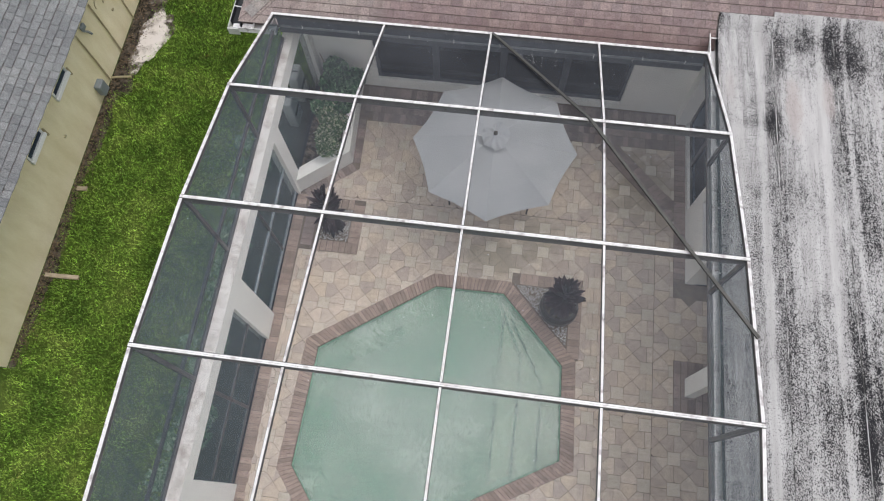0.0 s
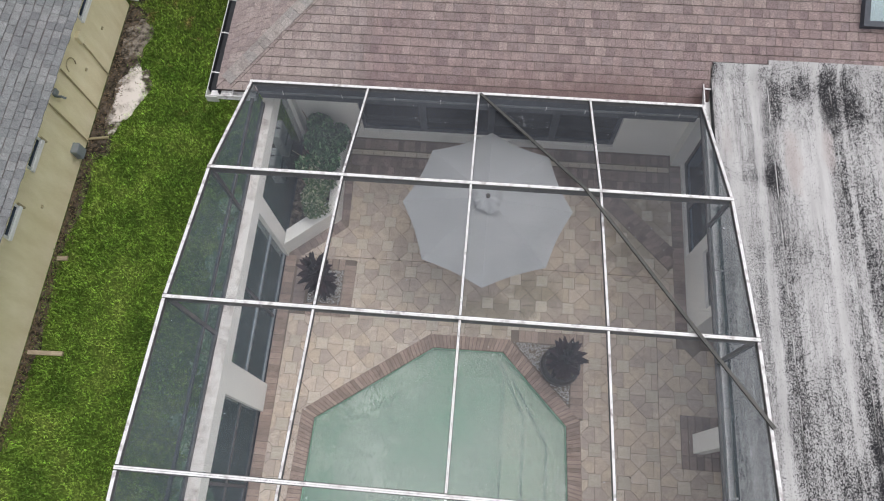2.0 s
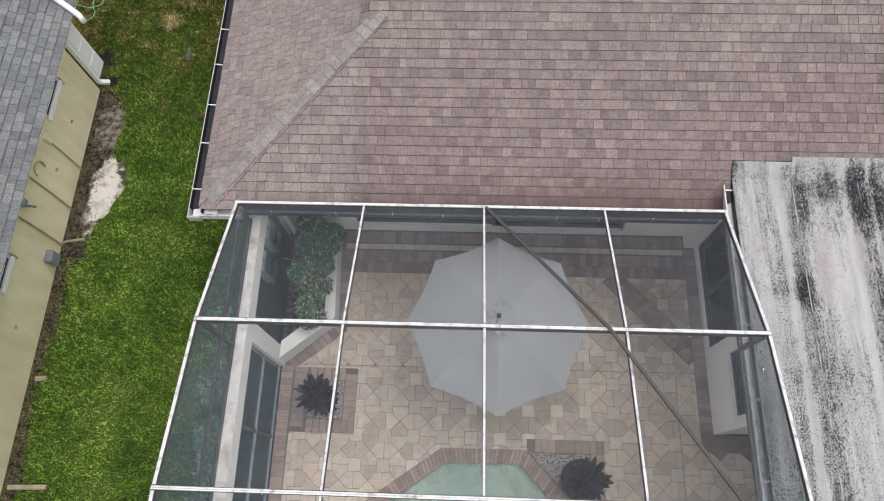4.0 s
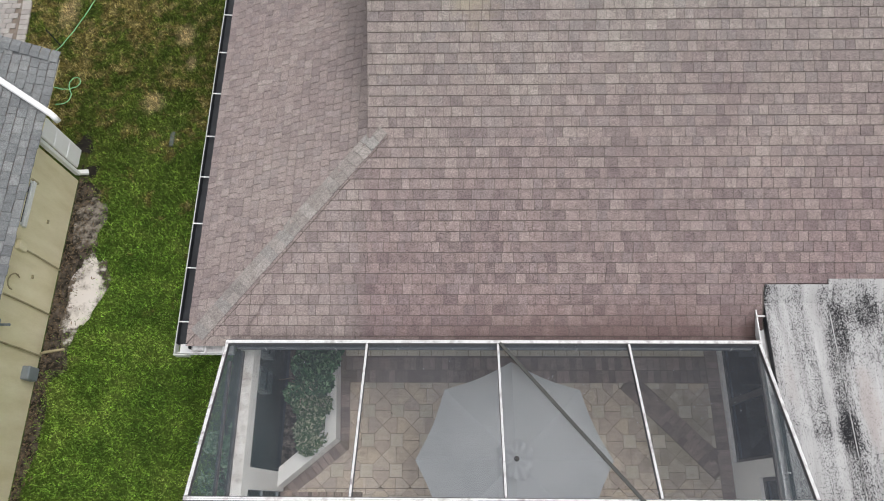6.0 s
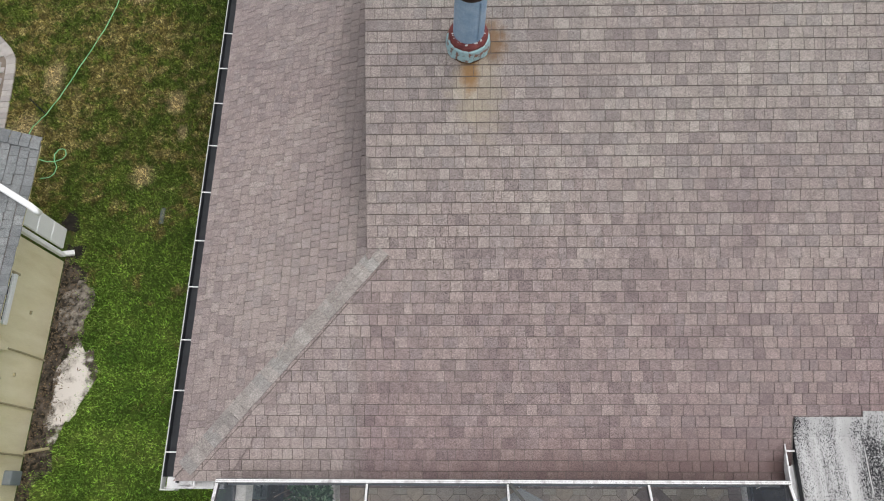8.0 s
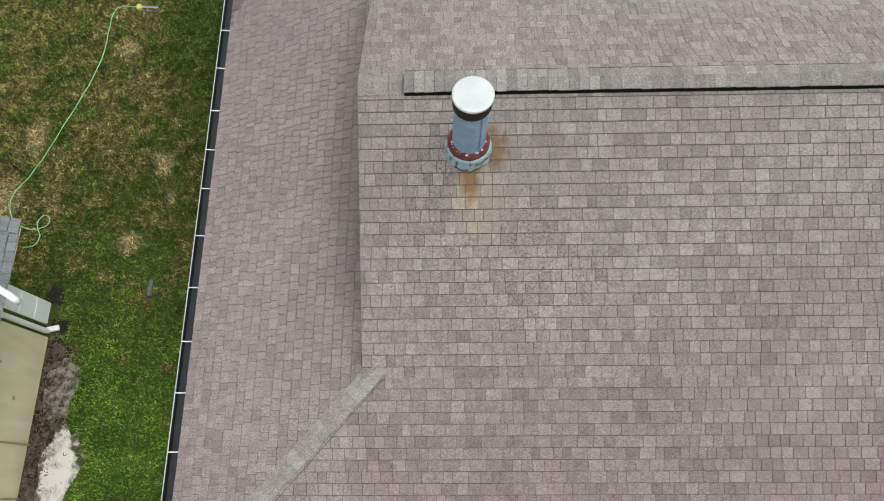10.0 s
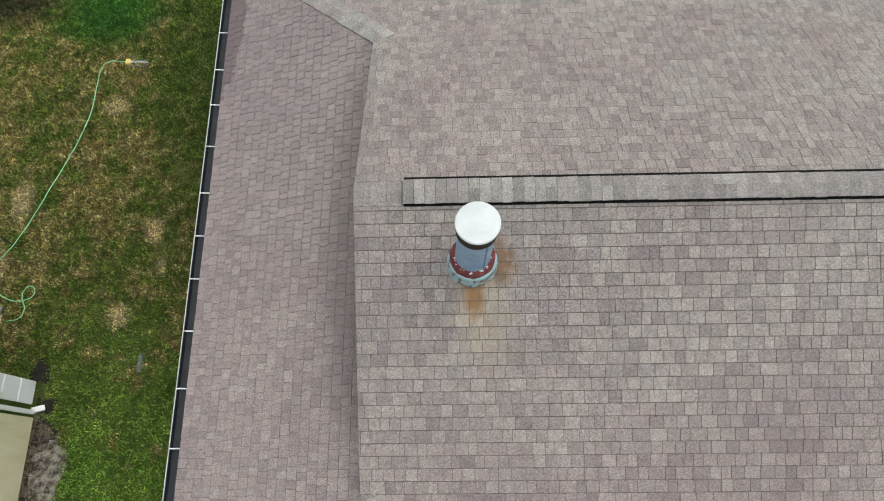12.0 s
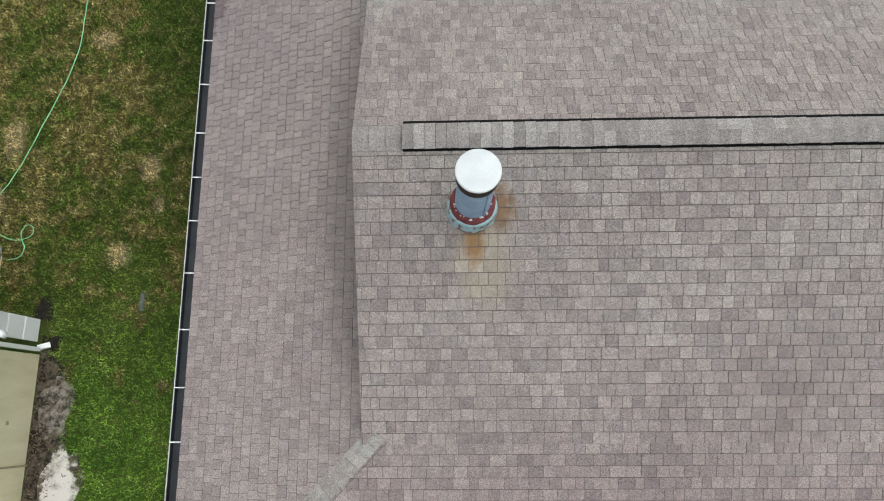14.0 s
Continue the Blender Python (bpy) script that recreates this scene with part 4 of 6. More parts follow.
box(bm, AX0, AX1, 6.14, 7.98, 0, 0.10)
box(bm, AX0, AX1, 6.14, 7.98, 2.2, 2.55)
box(bm, AX0, AX1, 5.90, 6.14, 0, 2.55)
box(bm, AX0, AX1, 4.95, 5.90, 0, 0.93)
box(bm, AX0, AX1, 4.95, 5.90, 2.1, 2.55)
box(bm, AX0, AX1, 4.78, 4.95, 0, 2.55)
box(bm, AX0, AX1, 3.12, 4.78, 2.2, 2.55)
box(bm, AX0, AX1, 2.82, 3.12, 0, 2.55)
box(bm, AX0, AX1, -4.5, 2.82, 2.2, 2.55)
part("wall", bm, white_mat, annex)
part("wall", box_bm(RIGHT - 0.2, RIGHT, -4.5, 8.1, GROUND, 2.55), white_mat, annex)
part("wall", box_bm(AX0, RIGHT, -4.7, -4.5, GROUND, 2.55), white_mat, annex)
# divider and floors here carry the unlit room's darkness in their colour
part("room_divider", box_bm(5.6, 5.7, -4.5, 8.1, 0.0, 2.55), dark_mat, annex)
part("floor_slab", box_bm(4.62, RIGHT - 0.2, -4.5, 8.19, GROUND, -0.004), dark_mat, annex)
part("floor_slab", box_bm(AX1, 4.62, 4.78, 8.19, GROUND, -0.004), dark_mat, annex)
part("room_divider", box_bm(AX1, 5.6, 4.80, 4.92, 0.0, 2.55), white_mat, annex)
for a, b, z0, z1 in ((6.14, 7.06, 0.10, 2.2), (7.06, 7.98, 0.10, 2.2), (4.95, 5.90, 0.93, 2.1)):
    bm = bmesh.new()
    for y in (a, b - 0.05):
        box(bm, AX0 + 0.05, AX0 + 0.10, y, y + 0.05, z0, z1)
    for z in (z0, z1 - 0.05):
        box(bm, AX0 + 0.05, AX0 + 0.10, a + 0.05, b - 0.05, z, z + 0.05)
    w = part("window", bm, bronze_mat, annex, "dark-framed glazed opening")
    g = part("glass_pane", box_bm(AX0 + 0.07, AX0 + 0.078, a + 0.05, b - 0.05, z0 + 0.05, z1 - 0.05), glass_mat, w)
    g.visible_shadow = False

# ---- white arcade wall on the lawn side of the pool deck ----
arcade = thing("arcade_wall", (-3.55, 3, GROUND), "white masonry wall with screened openings beside the pool deck", "wall")


def x_in(y):
    return -3.42 - 0.0075 * y


def skew_box(bm, out, inn, y0, y1, z0, z1):
    """A block along the arcade, its faces out and inn metres outward of the inner line."""
    return prism(bm, [(x_in(y0) - out, y0), (x_in(y0) - inn, y0), (x_in(y1) - inn, y1), (x_in(y1) - out, y1)], z0, z1)


part("beam", skew_box(bmesh.new(), 0.190, 0, -4.0, 8.19, 1.90, 2.192), white_mat, arcade)
part("beam_top", skew_box(bmesh.new(), 0.187, 0.003, -4.0, 8.19, 2.192, 2.202), weathered_mat, arcade, "weathered stained coping")
for y0, y1 in ((-2.6, -1.9), (-0.05, 0.55), (2.92, 3.37), (5.68, 5.96), (8.06, 8.19)):
    part("pier", skew_box(bmesh.new(), 0.185, 0.003, y0, y1, GROUND, 1.90), white_mat, arcade)
part("plinth", skew_box(bmesh.new(), 0.14, 0.05, -4.0, 8.19, GROUND, 0.05), dark_mat, arcade, "near-black base course")
for y0, y1 in ((-1.9, -0.05), (0.55, 2.92), (3.37, 5.68), (5.96, 8.06)):
    part("screen", skew_box(bmesh.new(), 0.082, 0.079, y0, y1, 0.10, 1.90), wall_screen_mat, arcade, "dark insect screen")
    if y0 > 5:
        continue
    bm = bmesh.new()
    skew_box(bm, 0.10, 0.06, y0, y1, 0.05, 0.10)
    skew_box(bm, 0.10, 0.06, y0, y1, 0.96, 1.01)
    part("rail", bm, grey_box_mat if y0 > 3 else bronze_mat, arcade)
    bm = bmesh.new()
    k = max(1, round((y1 - y0) / 1.2))
    for i in range(1, k):
        y = y0 + (y1 - y0) * i / k
        skew_box(bm, 0.10, 0.06, y - 0.025, y + 0.025, 0.10, 0.96)
        skew_box(bm, 0.10, 0.06, y - 0.025, y + 0.025, 1.01, 1.90)
    if k > 1:
        part("mullion", bm, bronze_mat, arcade)

# ---- screen cage ----
cage = thing("pool_cage", (0, 2, 2.8), "screened pool enclosure with white-capped aluminium roof beams", "pool enclosure")
XS = [-3.62, -1.865, -0.22, 1.41, 3.02]
TAPER = {7.43: (-3.64, 3.03), 5.56: (-3.61, 3.02), 3.68: (-3.585, 3.02), 1.81: (-3.52, 3.0), 0.0: (-3.45, 2.92), -1.84: (-3.38, 2.86), -3.68: (-3.32, 2.8)}
ROWS = [(7.43, 2.82), (5.56, 3.63), (3.68, 4.05), (1.81, 4.335), (0.0, 4.45), (-1.84, 4.335), (-3.68, 4.05)]


def xs_at(y):
    return [TAPER[y][0], *XS[1:4], TAPER[y][1]]


def member(name, p, q, cap_w, deep, up=(0, 0, 1)):
    body = part(name, bar(bmesh.new(), p, q, cap_w * 1.45, deep, up, 0.010), bronze_mat, cage)
    side = (Vector(q) - Vector(p)).cross(Vector(up)).normalized() * (cap_w * 0.27)
    bm = bmesh.new()
    for s in (side, -side):
        bar(bm, Vector(p) + s, Vector(q) + s, cap_w * 0.47, 0.012, up)
    part("cap", bm, alu_mat, body, "grooved white cap strip")
    return body


for i, (y, z) in enumerate(ROWS):
    member("beam", (TAPER[y][0] - 0.02, y, z + 0.01), (TAPER[y][1] + 0.02, y, z + 0.01), 0.036, 0.12 if i else 0.08)
for (y0, z0), (y1, z1) in zip(ROWS, ROWS[1:]):
    for j, (xa, xb) in enumerate(zip(xs_at(y0), xs_at(y1))):
        d = 0.031 / math.hypot(y1 - y0, z1 - z0)
        member("purlin", (xa, y0 + (y1 - y0) * d, z0 + (z1 - z0) * d + 0.008), (xb, y1 - (y1 - y0) * d, z1 - (z1 - z0) * d + 0.008), 0.025 if 0 < j < 4 else 0.034, 0.05)
    ra, rb = xs_at(y0), xs_at(y1)
    for j in range(4):
        bm = bmesh.new()
        slab(bm, [(ra[j] + 0.02, y0 - 0.02, z0 - 0.02), (ra[j + 1] - 0.02, y0 - 0.02, z0 - 0.02), (rb[j + 1] - 0.02, y1 + 0.02, z1 - 0.02), (rb[j] + 0.02, y1 + 0.02, z1 - 0.02)], (0, 0, -0.002))
        part("roof_screen", bm, roof_screen_mat, cage, "grey insect screen panel")
# side walls of screen standing on the arcade beam and on the flat roof's edge
for side, x, foot in ((0, -3.625, 2.205), (1, 3.03, 2.735)):
    for (y0, z0), (y1, z1) in zip(ROWS, ROWS[1:]):
        bm = bmesh.new()
        slab(bm, [(x, y0, foot), (TAPER[y0][side], y0, z0 - 0.02), (TAPER[y1][side], y1, z1 - 0.02), (x, y1, foot)], (0.003, 0, 0))
        part("wall_screen", bm, wall_screen_mat, cage, "dark insect screen panel")
    for y, z in ROWS[1:]:
        part("post", bar(bmesh.new(), (x, y, foot), (TAPER[y][side], y, z - 0.01), 0.05, 0.05, (0, 1, 0), -0.025), bronze_mat, cage)
    part("sill_rail", box_bm(x - 0.025, x + 0.025, ROWS[-1][0], 7.43, foot, foot + 0.05), bronze_mat, cage)
    if side == 0:
        part("chair_rail", box_bm(x - 0.02, x + 0.02, ROWS[-1][0], 7.2, 2.66, 2.71), bronze_mat, cage)
BR = [(-0.20, 7.41, 2.87), (1.20, 5.56, 3.70), (2.37, 3.68, 4.115), (3.02, 2.72, 4.26)]
bm = bmesh.new()
for p, q in zip(BR, BR[1:]):
    bar(bm, p, q, 0.036, 0.03)
part("diagonal_brace", bm, brace_mat, cage, "dark grey diagonal brace")

# ---- pool ----
COPING = [(-0.79, 4.44), (-2.80, 3.01), (-2.86, 0.87), (-1.78, -0.46), (-0.86, -0.12), (1.84, 1.43), (1.77, 3.18), (0.56, 4.45)]
WIDE = 0.225


def inset(poly, by):
    """An anticlockwise convex polygon with its sides moved in."""
    es = [(nx, ny, d - by) for nx, ny, d in edges_of(poly)]
    res = []
    for (a, b, c), (e, f, g) in zip(es[-1:] + es[:-1], es):
        det = a * f - b * e
        res.append(((c * f - b * g) / det, (a * g - c * e) / det))
    return res


POOL = inset(COPING, WIDE)
WATER = -0.10
pool = thing("swimming_pool", (-0.5, 2, 0), "angular swimming pool with green water and brick coping", "pool")
bm = bmesh.new()
k = len(POOL)
mid = [bm.verts.new((x, y, -0.32)) for x, y in inset(POOL, 0.02)]
lo = [bm.verts.new((x, y, -0.86)) for x, y in inset(POOL, 0.30)]
hi = [bm.verts.new((x, y, -0.045)) for x, y in POOL]
for i in range(k):
    bm.faces.new((hi[i], hi[(i + 1) % k], mid[(i + 1) % k], mid[i]))
    bm.faces.new((mid[i], mid[(i + 1) % k], lo[(i + 1) % k], lo[i]))
part("shell_wall", bm, algae_mat, pool, "green stained pool wall")
part("shell_floor", prism(bmesh.new(), inset(POOL, 0.29), -0.92, -0.855), plaster_mat, pool, "pale green plaster floor")
bm = bmesh.new()
for p in outside(COPING, inset(COPING, WIDE - 0.01)):
    prism(bm, p, -0.05, 0.003)
part("mortar_bed", bm, mortar_mat, pool)
# three treads along the shallow end, bending with the slanting side
STEPS = [(-0.50, [(0.50, -1.0), (0.50, 3.4), (0.50, 4.6)]), (-0.36, [(0.85, -1.0), (0.85, 3.2), (0.40, 4.16)]), (-0.22, [(1.23, -1.0), (1.23, 2.77), (0.62, 3.84)])]
for z, line in STEPS:
    (xa, ya), (xb, yb), (xc, yc) = line
    for a, b, y0, y1 in (((xa, ya), (xb, yb), ya, yb), ((xb, yb), (xc, yc), yb, yc)):
        step = part("step", prism(bmesh.new(), shrink(inside(POOL, [a, (3.0, y0), (3.0, y1), b]), 0.0025), -0.845, z), step_mat, pool)
        nose = inside(shrink(POOL, 0.012), [(a[0] + 0.004, a[1] + 0.003), (a[0] + 0.05, a[1] + 0.003), (b[0] + 0.05, b[1] - 0.003), (b[0] + 0.004, b[1] - 0.003)])
        if len(nose) > 2:
            part("step_edge", prism(bmesh.new(), nose, z, z + 0.006), dark_tile_mat, step, "dark step edging")
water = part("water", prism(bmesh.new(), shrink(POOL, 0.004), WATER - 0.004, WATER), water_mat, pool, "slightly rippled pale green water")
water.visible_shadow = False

# ---- pool deck ----
DECK = [(-3.50, -4.5), (3.57, -4.5), (3.57, 8.2), (-3.50, 8.2)]
bm = bmesh.new()
for p in outside(DECK, COPING):
    prism(bm, p, GROUND, -0.008)
box(bm, 3.57, 4.62, -4.5, 4.78, GROUND, -0.008)
deck = tagged(part("pavement", bm, grout_mat), "pool deck paved with tan stone and brick borders", "pavement", kind="structure")

# ---- planter in the deck corner ----
OUTER = [(-3.46, 5.74), (-2.61, 6.45), (-2.70, 8.19), (-3.46, 8.19)]
planter = thing("corner_planter", (-3.1, 7.1, 0), "low white masonry planter in the deck corner", "planter")
bm = bmesh.new()
IN = [(-3.46, 6.02), (-2.79, 6.60), (-2.88, 8.19), (-3.46, 8.19)]
for a, b, c, d in ((OUTER[0], OUTER[1], IN[1], IN[0]), (OUTER[1], OUTER[2], IN[2], IN[1])):
    prism(bm, [a, b, c, d], 0.0, 0.42)
bmesh.ops.remove_doubles(bm, verts=bm.verts, dist=0.0005)
part("planter_wall", bm, white_mat, planter)
part("soil", prism(bmesh.new(), [(-3.458, 6.03), (-2.80, 6.61), (-2.89, 8.188), (-3.458, 8.188)], 0.0, 0.32), soil_mat, planter)


def leaf_cloud(name, spots, count, size, material, parent, rnd, label=""):
    """Many small folded leaves scattered through the given blobs (x, y, z, rx, ry, rz)."""
    verts, faces = [], []
    for _ in range(count):
        cx, cy, cz, ax, ay, az = spots[rnd.randrange(len(spots))]
        while True:
            u, v, w = (rnd.uniform(-1, 1) for _ in range(3))
            q = u * u + v * v + w * w
            if 0.25 < q < 1:
                break
        p = Vector((cx + u * ax, cy + v * ay, cz + w * az))
        s = size * rnd.uniform(0.6, 1.4)
        e = Euler((rnd.uniform(-0.9, 0.9), rnd.uniform(-0.9, 0.9), rnd.uniform(0, 6.3))).to_matrix()
        b = len(verts)
        for q in ((-1.1, 0, 0), (-0.2, 0.42, 0.08), (1.1, 0, -0.12), (-0.2, -0.42, 0.08), (0.3, 0, -0.02)):
            verts.append(p + e @ Vector(q) * s)
        faces += [(b, b + 4, b + 1), (b + 1, b + 4, b + 2), (b, b + 3, b + 4), (b + 3, b + 2, b + 4)]
    return part_mesh(name, mesh_from(name, verts, faces, material), parent, None, label)


rnd = random.Random(11)
shrub = thing("planter_shrub", (-3.1, 7.2, 0.32), "dense leafy green shrub growing in the white planter", "shrub")
bm = bmesh.new()
for i in range(9):
    x, y = -3.16 + rnd.uniform(-0.12, 0.16), 6.7 + i * 0.16
    tube(bm, [(x, y, 0.3), (x + rnd.uniform(-0.08, 0.08), y + rnd.uniform(-0.08, 0.08), 0.65), (x + rnd.uniform(-0.2, 0.2), y + rnd.uniform(-0.15, 0.15), 1.05)], 0.014, 6, 0.006)
part("stem", bm, wood_mat, shrub)
blobs = []
for i in range(26):
    t = i / 25
    y = 6.35 + t * 1.65
    half = 0.12 + 0.34 * min(1, t * 2.2)
    blobs.append((-2.97 + 0.04 * t + rnd.uniform(-half, half) * 0.55, y, 0.50 + 0.34 * min(1, t * 1.5) + rnd.uniform(-0.14, 0.20), 0.19, 0.18, 0.17))
leaf_cloud("crown", [b for b in blobs if b[1] > 6.95], 9000, 0.044, leaf_mat, shrub, rnd, "dark blue-green foliage")
leaf_cloud("crown", [b for b in blobs if b[1] < 7.25], 6000, 0.030, pale_leaf_mat, shrub, rnd, "pale variegated foliage")
twig = bmesh.new()
for i in range(26):
    x, y = -2.98 + rnd.uniform(-0.25, 0.18), 6.45 + rnd.uniform(-0.15, 0.4)
    tube(twig, [(x, y, 0.45), (x + rnd.uniform(-0.12, 0.12), y + rnd.uniform(-0.14, 0.1), 0.66)], 0.005, 4, 0.003)
part("twig", twig, wood_mat, shrub)

# hedge on the lawn side of the arcade
for i in range(8):
    y = 0.2 + i * 0.86
    hs = thing("hedge_shrub", (-4.30, y, GROUND), "loose pale green hedge shrub outside the screened wall", "shrub", "hedge shrubs along the wall")
    bm = bmesh.new()
    for j in range(5):
        a = j * 1.26 + i
        tube(bm, [(-4.30, y, GROUND), (-4.30 + 0.12 * math.cos(a), y + 0.14 * math.sin(a), 0.1), (-4.30 + 0.24 * math.cos(a), y + 0.28 * math.sin(a), 0.42)], 0.012, 5, 0.005)
    part("stem", bm, wood_mat, hs)
    bl = [(-4.32 + rnd.uniform(-0.28, 0.28), y + rnd.uniform(-0.42, 0.42), rnd.uniform(0.05, 0.62), 0.17, 0.17, 0.14) for _ in range(9)]
    leaf_cloud("crown", bl, 700, 0.046, hedge_mat, hs, rnd)

# ---- umbrella, table and chairs ----
UX, UY, RIM, TOP, UR = 0.02, 6.06, 1.83, 2.16, 1.31
umbrella = thing("patio_umbrella", (UX, UY, 0), "open grey octagonal patio umbrella", "umbrella")
bm = bmesh.new()
rings = []
N, SUB = 8, 6
for ir in range(0, 9):
    fr = 0.05 + 0.95 * ir / 8
    ring = []
    for s in range(N * SUB):
        a = 2 * math.pi * s / (N * SUB)
        ph = (s % SUB) / SUB
        flat = math.cos(math.pi / N) / math.cos((ph - 0.5) * 2 * math.pi / N)
        sag = math.sin(math.pi * ph)
        r = UR * fr * flat * (1 - 0.03 * sag * fr)
        z = TOP - (TOP - RIM) * fr ** 1.15 - 0.014 * sag * fr
        ring.append(bm.verts.new((UX + r * math.cos(a), UY + r * math.sin(a), z)))
    rings.append(ring)
for a, b in zip(rings, rings[1:]):
    for s in range(N * SUB):
        bm.faces.new((a[s], a[(s + 1) % (N * SUB)], b[(s + 1) % (N * SUB)], b[s]))
bm.faces.new(rings[0])
bmesh.ops.solidify(bm, geom=bm.faces[:], thickness=0.004)
canopy = part("canopy", bm, fabric_mat, umbrella, "grey canvas canopy")
for i in range(8):
    a = 2 * math.pi * i / 8
    ridge = [(UX + UR * f * math.cos(a), UY + UR * f * math.sin(a), TOP - (TOP - RIM) * f ** 1.15 + 0.0015) for f in (0.17, 0.3, 0.45, 0.6, 0.75, 0.9, 0.995)]
    part("seam", tube(bmesh.new(), ridge, 0.003, 5), fabric_mat, canopy)
bm = bmesh.new()
rings = []
for ir in range(5):
    ring = []
    for s in range(48):
        a = 2 * math.pi * s / 48
        ca, sa, f = math.cos(a), math.sin(a), ir / 4
        r = 0.035 + 0.20 * f * (1 + 0.30 * noise.noise((1.6 * ca, 1.6 * sa, 3.1)))
        z = TOP + 0.055 - 0.040 * f ** 2 + 0.075 * f * noise.noise((2.6 * ca * (0.5 + f), 2.6 * sa * (0.5 + f), 7.7)) + 0.030 * noise.noise((6 * ca * f, 6 * sa * f, 1.3))
        ring.append(bm.verts.new((UX + r * math.cos(a), UY + r * math.sin(a), z)))
    rings.append(ring)
for a, b in zip(rings, rings[1:]):
    for s in range(48):
        bm.faces.new((a[s], a[(s + 1) % 48], b[(s + 1) % 48], b[s]))
bmesh.ops.solidify(bm, geom=bm.faces[:], thickness=0.004)
part("vent_flap", bm, fabric_mat, canopy, "crumpled canvas vent flap", smooth=True)
part("pole", lathe(bmesh.new(), UX, UY, [(0.02, 0.06), (0.02, TOP + 0.02)], 14), pole_mat, umbrella)
part("finial", lathe(bmesh.new(), UX, UY, [(0.018, TOP + 0.02), (0.034, TOP + 0.05), (0.034, TOP + 0.085), (0.012, TOP + 0.11)], 16), pole_mat, umbrella, "dark finial knob")
part("base", lathe(bmesh.new(), UX, UY, [(0.24, 0.001), (0.24, 0.04), (0.05, 0.07), (0.03, 0.16)], 24), pole_mat, umbrella)
for i in range(8):
    a = 2 * math.pi * i / 8
    part("rib", tube(bmesh.new(), [(UX + 0.05 * math.cos(a), UY + 0.05 * math.sin(a), TOP - 0.04), (UX + (UR - 0.03) * math.cos(a), UY + (UR - 0.03) * math.sin(a), RIM - 0.005)], 0.008, 5), pole_mat, umbrella)

table = thing("patio_table", (UX, UY, 0), "round dark metal patio table under the umbrella", "table")
bm = bmesh.new()
ro = []
for s in range(32):
    a = 2 * math.pi * s / 32
    ro.append((0.56 * math.cos(a), 0.56 * math.sin(a)))
prism(bm, [(UX + x, UY + y) for x, y in ro], 0.70, 0.725)
part("tabletop", bm, pole_mat, table)
for i in range(4):
    a = math.pi / 4 + i * math.pi / 2
    part("leg", tube(bmesh.new(), [(UX + 0.26 * math.cos(a), UY + 0.26 * math.sin(a), 0.70), (UX + 0.31 * math.cos(a), UY + 0.31 * math.sin(a), 0.0)], 0.016, 6), pole_mat, table)


def chair(x, y, turn):
    c = thing("patio_chair", (0, 0, 0), "dark metal patio chair under the umbrella", "chair", "chairs round the patio table")
    part("seat", box_bm(-0.22, 0.22, -0.22, 0.22, 0.40, 0.43, 0.01), pole_mat, c)
    bm = bmesh.new()
    for i in range(5):
        box(bm, -0.20 + i * 0.09, -0.16 + i * 0.09, -0.235, -0.22, 0.47, 0.86)
    box(bm, -0.22, 0.22, -0.24, -0.215, 0.86, 0.90)
    part("backrest", bm, pole_mat, c)
    for lx, ly in ((-0.2, -0.22), (0.2, -0.22), (-0.2, 0.2), (0.2, 0.2)):
        part("leg", box_bm(lx - 0.014, lx + 0.014, ly - 0.014, ly + 0.014, 0.0, 0.40 if ly > 0 else 0.86), pole_mat, c)
    c.matrix_basis = pose(x, y, 0, 0, 0, turn)
    return c


first = chair(-0.47, 6.0, -90)
for x, y, t in ((0.50, 5.98, 90), (0.06, 6.62, 180)):
    copy_thing(first, pose(x, y, 0, 0, 0, t))

# ---- burgundy plants in gravel beds ----
BED_L = [(-3.02, 4.83), (-2.42, 4.83), (-2.42, 5.48), (-3.02, 5.48)]
BED_R = [(0.60, 4.425), (1.60, 3.375), (1.60, 4.425)]


def leaf_mesh(length, width, droop):
    verts, faces = [], []
    k = 6
    for i in range(k + 1):
        t = i / k
        x = length * t * (1 - 0.12 * t)
        z = length * (0.55 * t - droop * t * t)
        w = width * (math.sin(math.pi * min(1, 0.16 + 0.84 * t)) ** 0.8) * (1 if i < k else 0.12)
        verts += [(x, -w, z + 0.25 * w), (x, 0, z), (x, w, z + 0.25 * w)]
    for i in range(k):
        b = i * 3
        faces += [(b, b + 1, b + 4, b + 3), (b + 1, b + 2, b + 5, b + 4)]
    return mesh_from("leaf", verts, faces, dark_leaf_mat)


def rosette(x, y, tall, label, rnd, foot=0.0):
    p = thing("burgundy_plant", (x, y, foot), label, "plant", "burgundy plants by the pool")
    part("stem", tube(bmesh.new(), [(x, y, foot - 0.01), (x + 0.01, y, (tall + foot) * 0.5), (x, y + 0.01, tall)], 0.03, 8, 0.02), wood_mat, p)
    kinds = [leaf_mesh(0.36, 0.044, 0.50), leaf_mesh(0.40, 0.046, 0.22), leaf_mesh(0.34, 0.040, 0.0), leaf_mesh(0.30, 0.044, 0.75)]
    for i in range(88):
        lvl = i / 87
        m = pose(x, y, foot + 0.08 + lvl * (tall - foot - 0.08), 0, rnd.uniform(-22, 12) + 10 - 50 * lvl ** 2, i * 137.5 + rnd.uniform(-14, 14))
        me = kinds[3] if lvl < 0.2 else kinds[0] if lvl < 0.5 else kinds[1] if lvl < 0.8 else kinds[2]
        part_mesh("leaf", me, p, m)
    return p


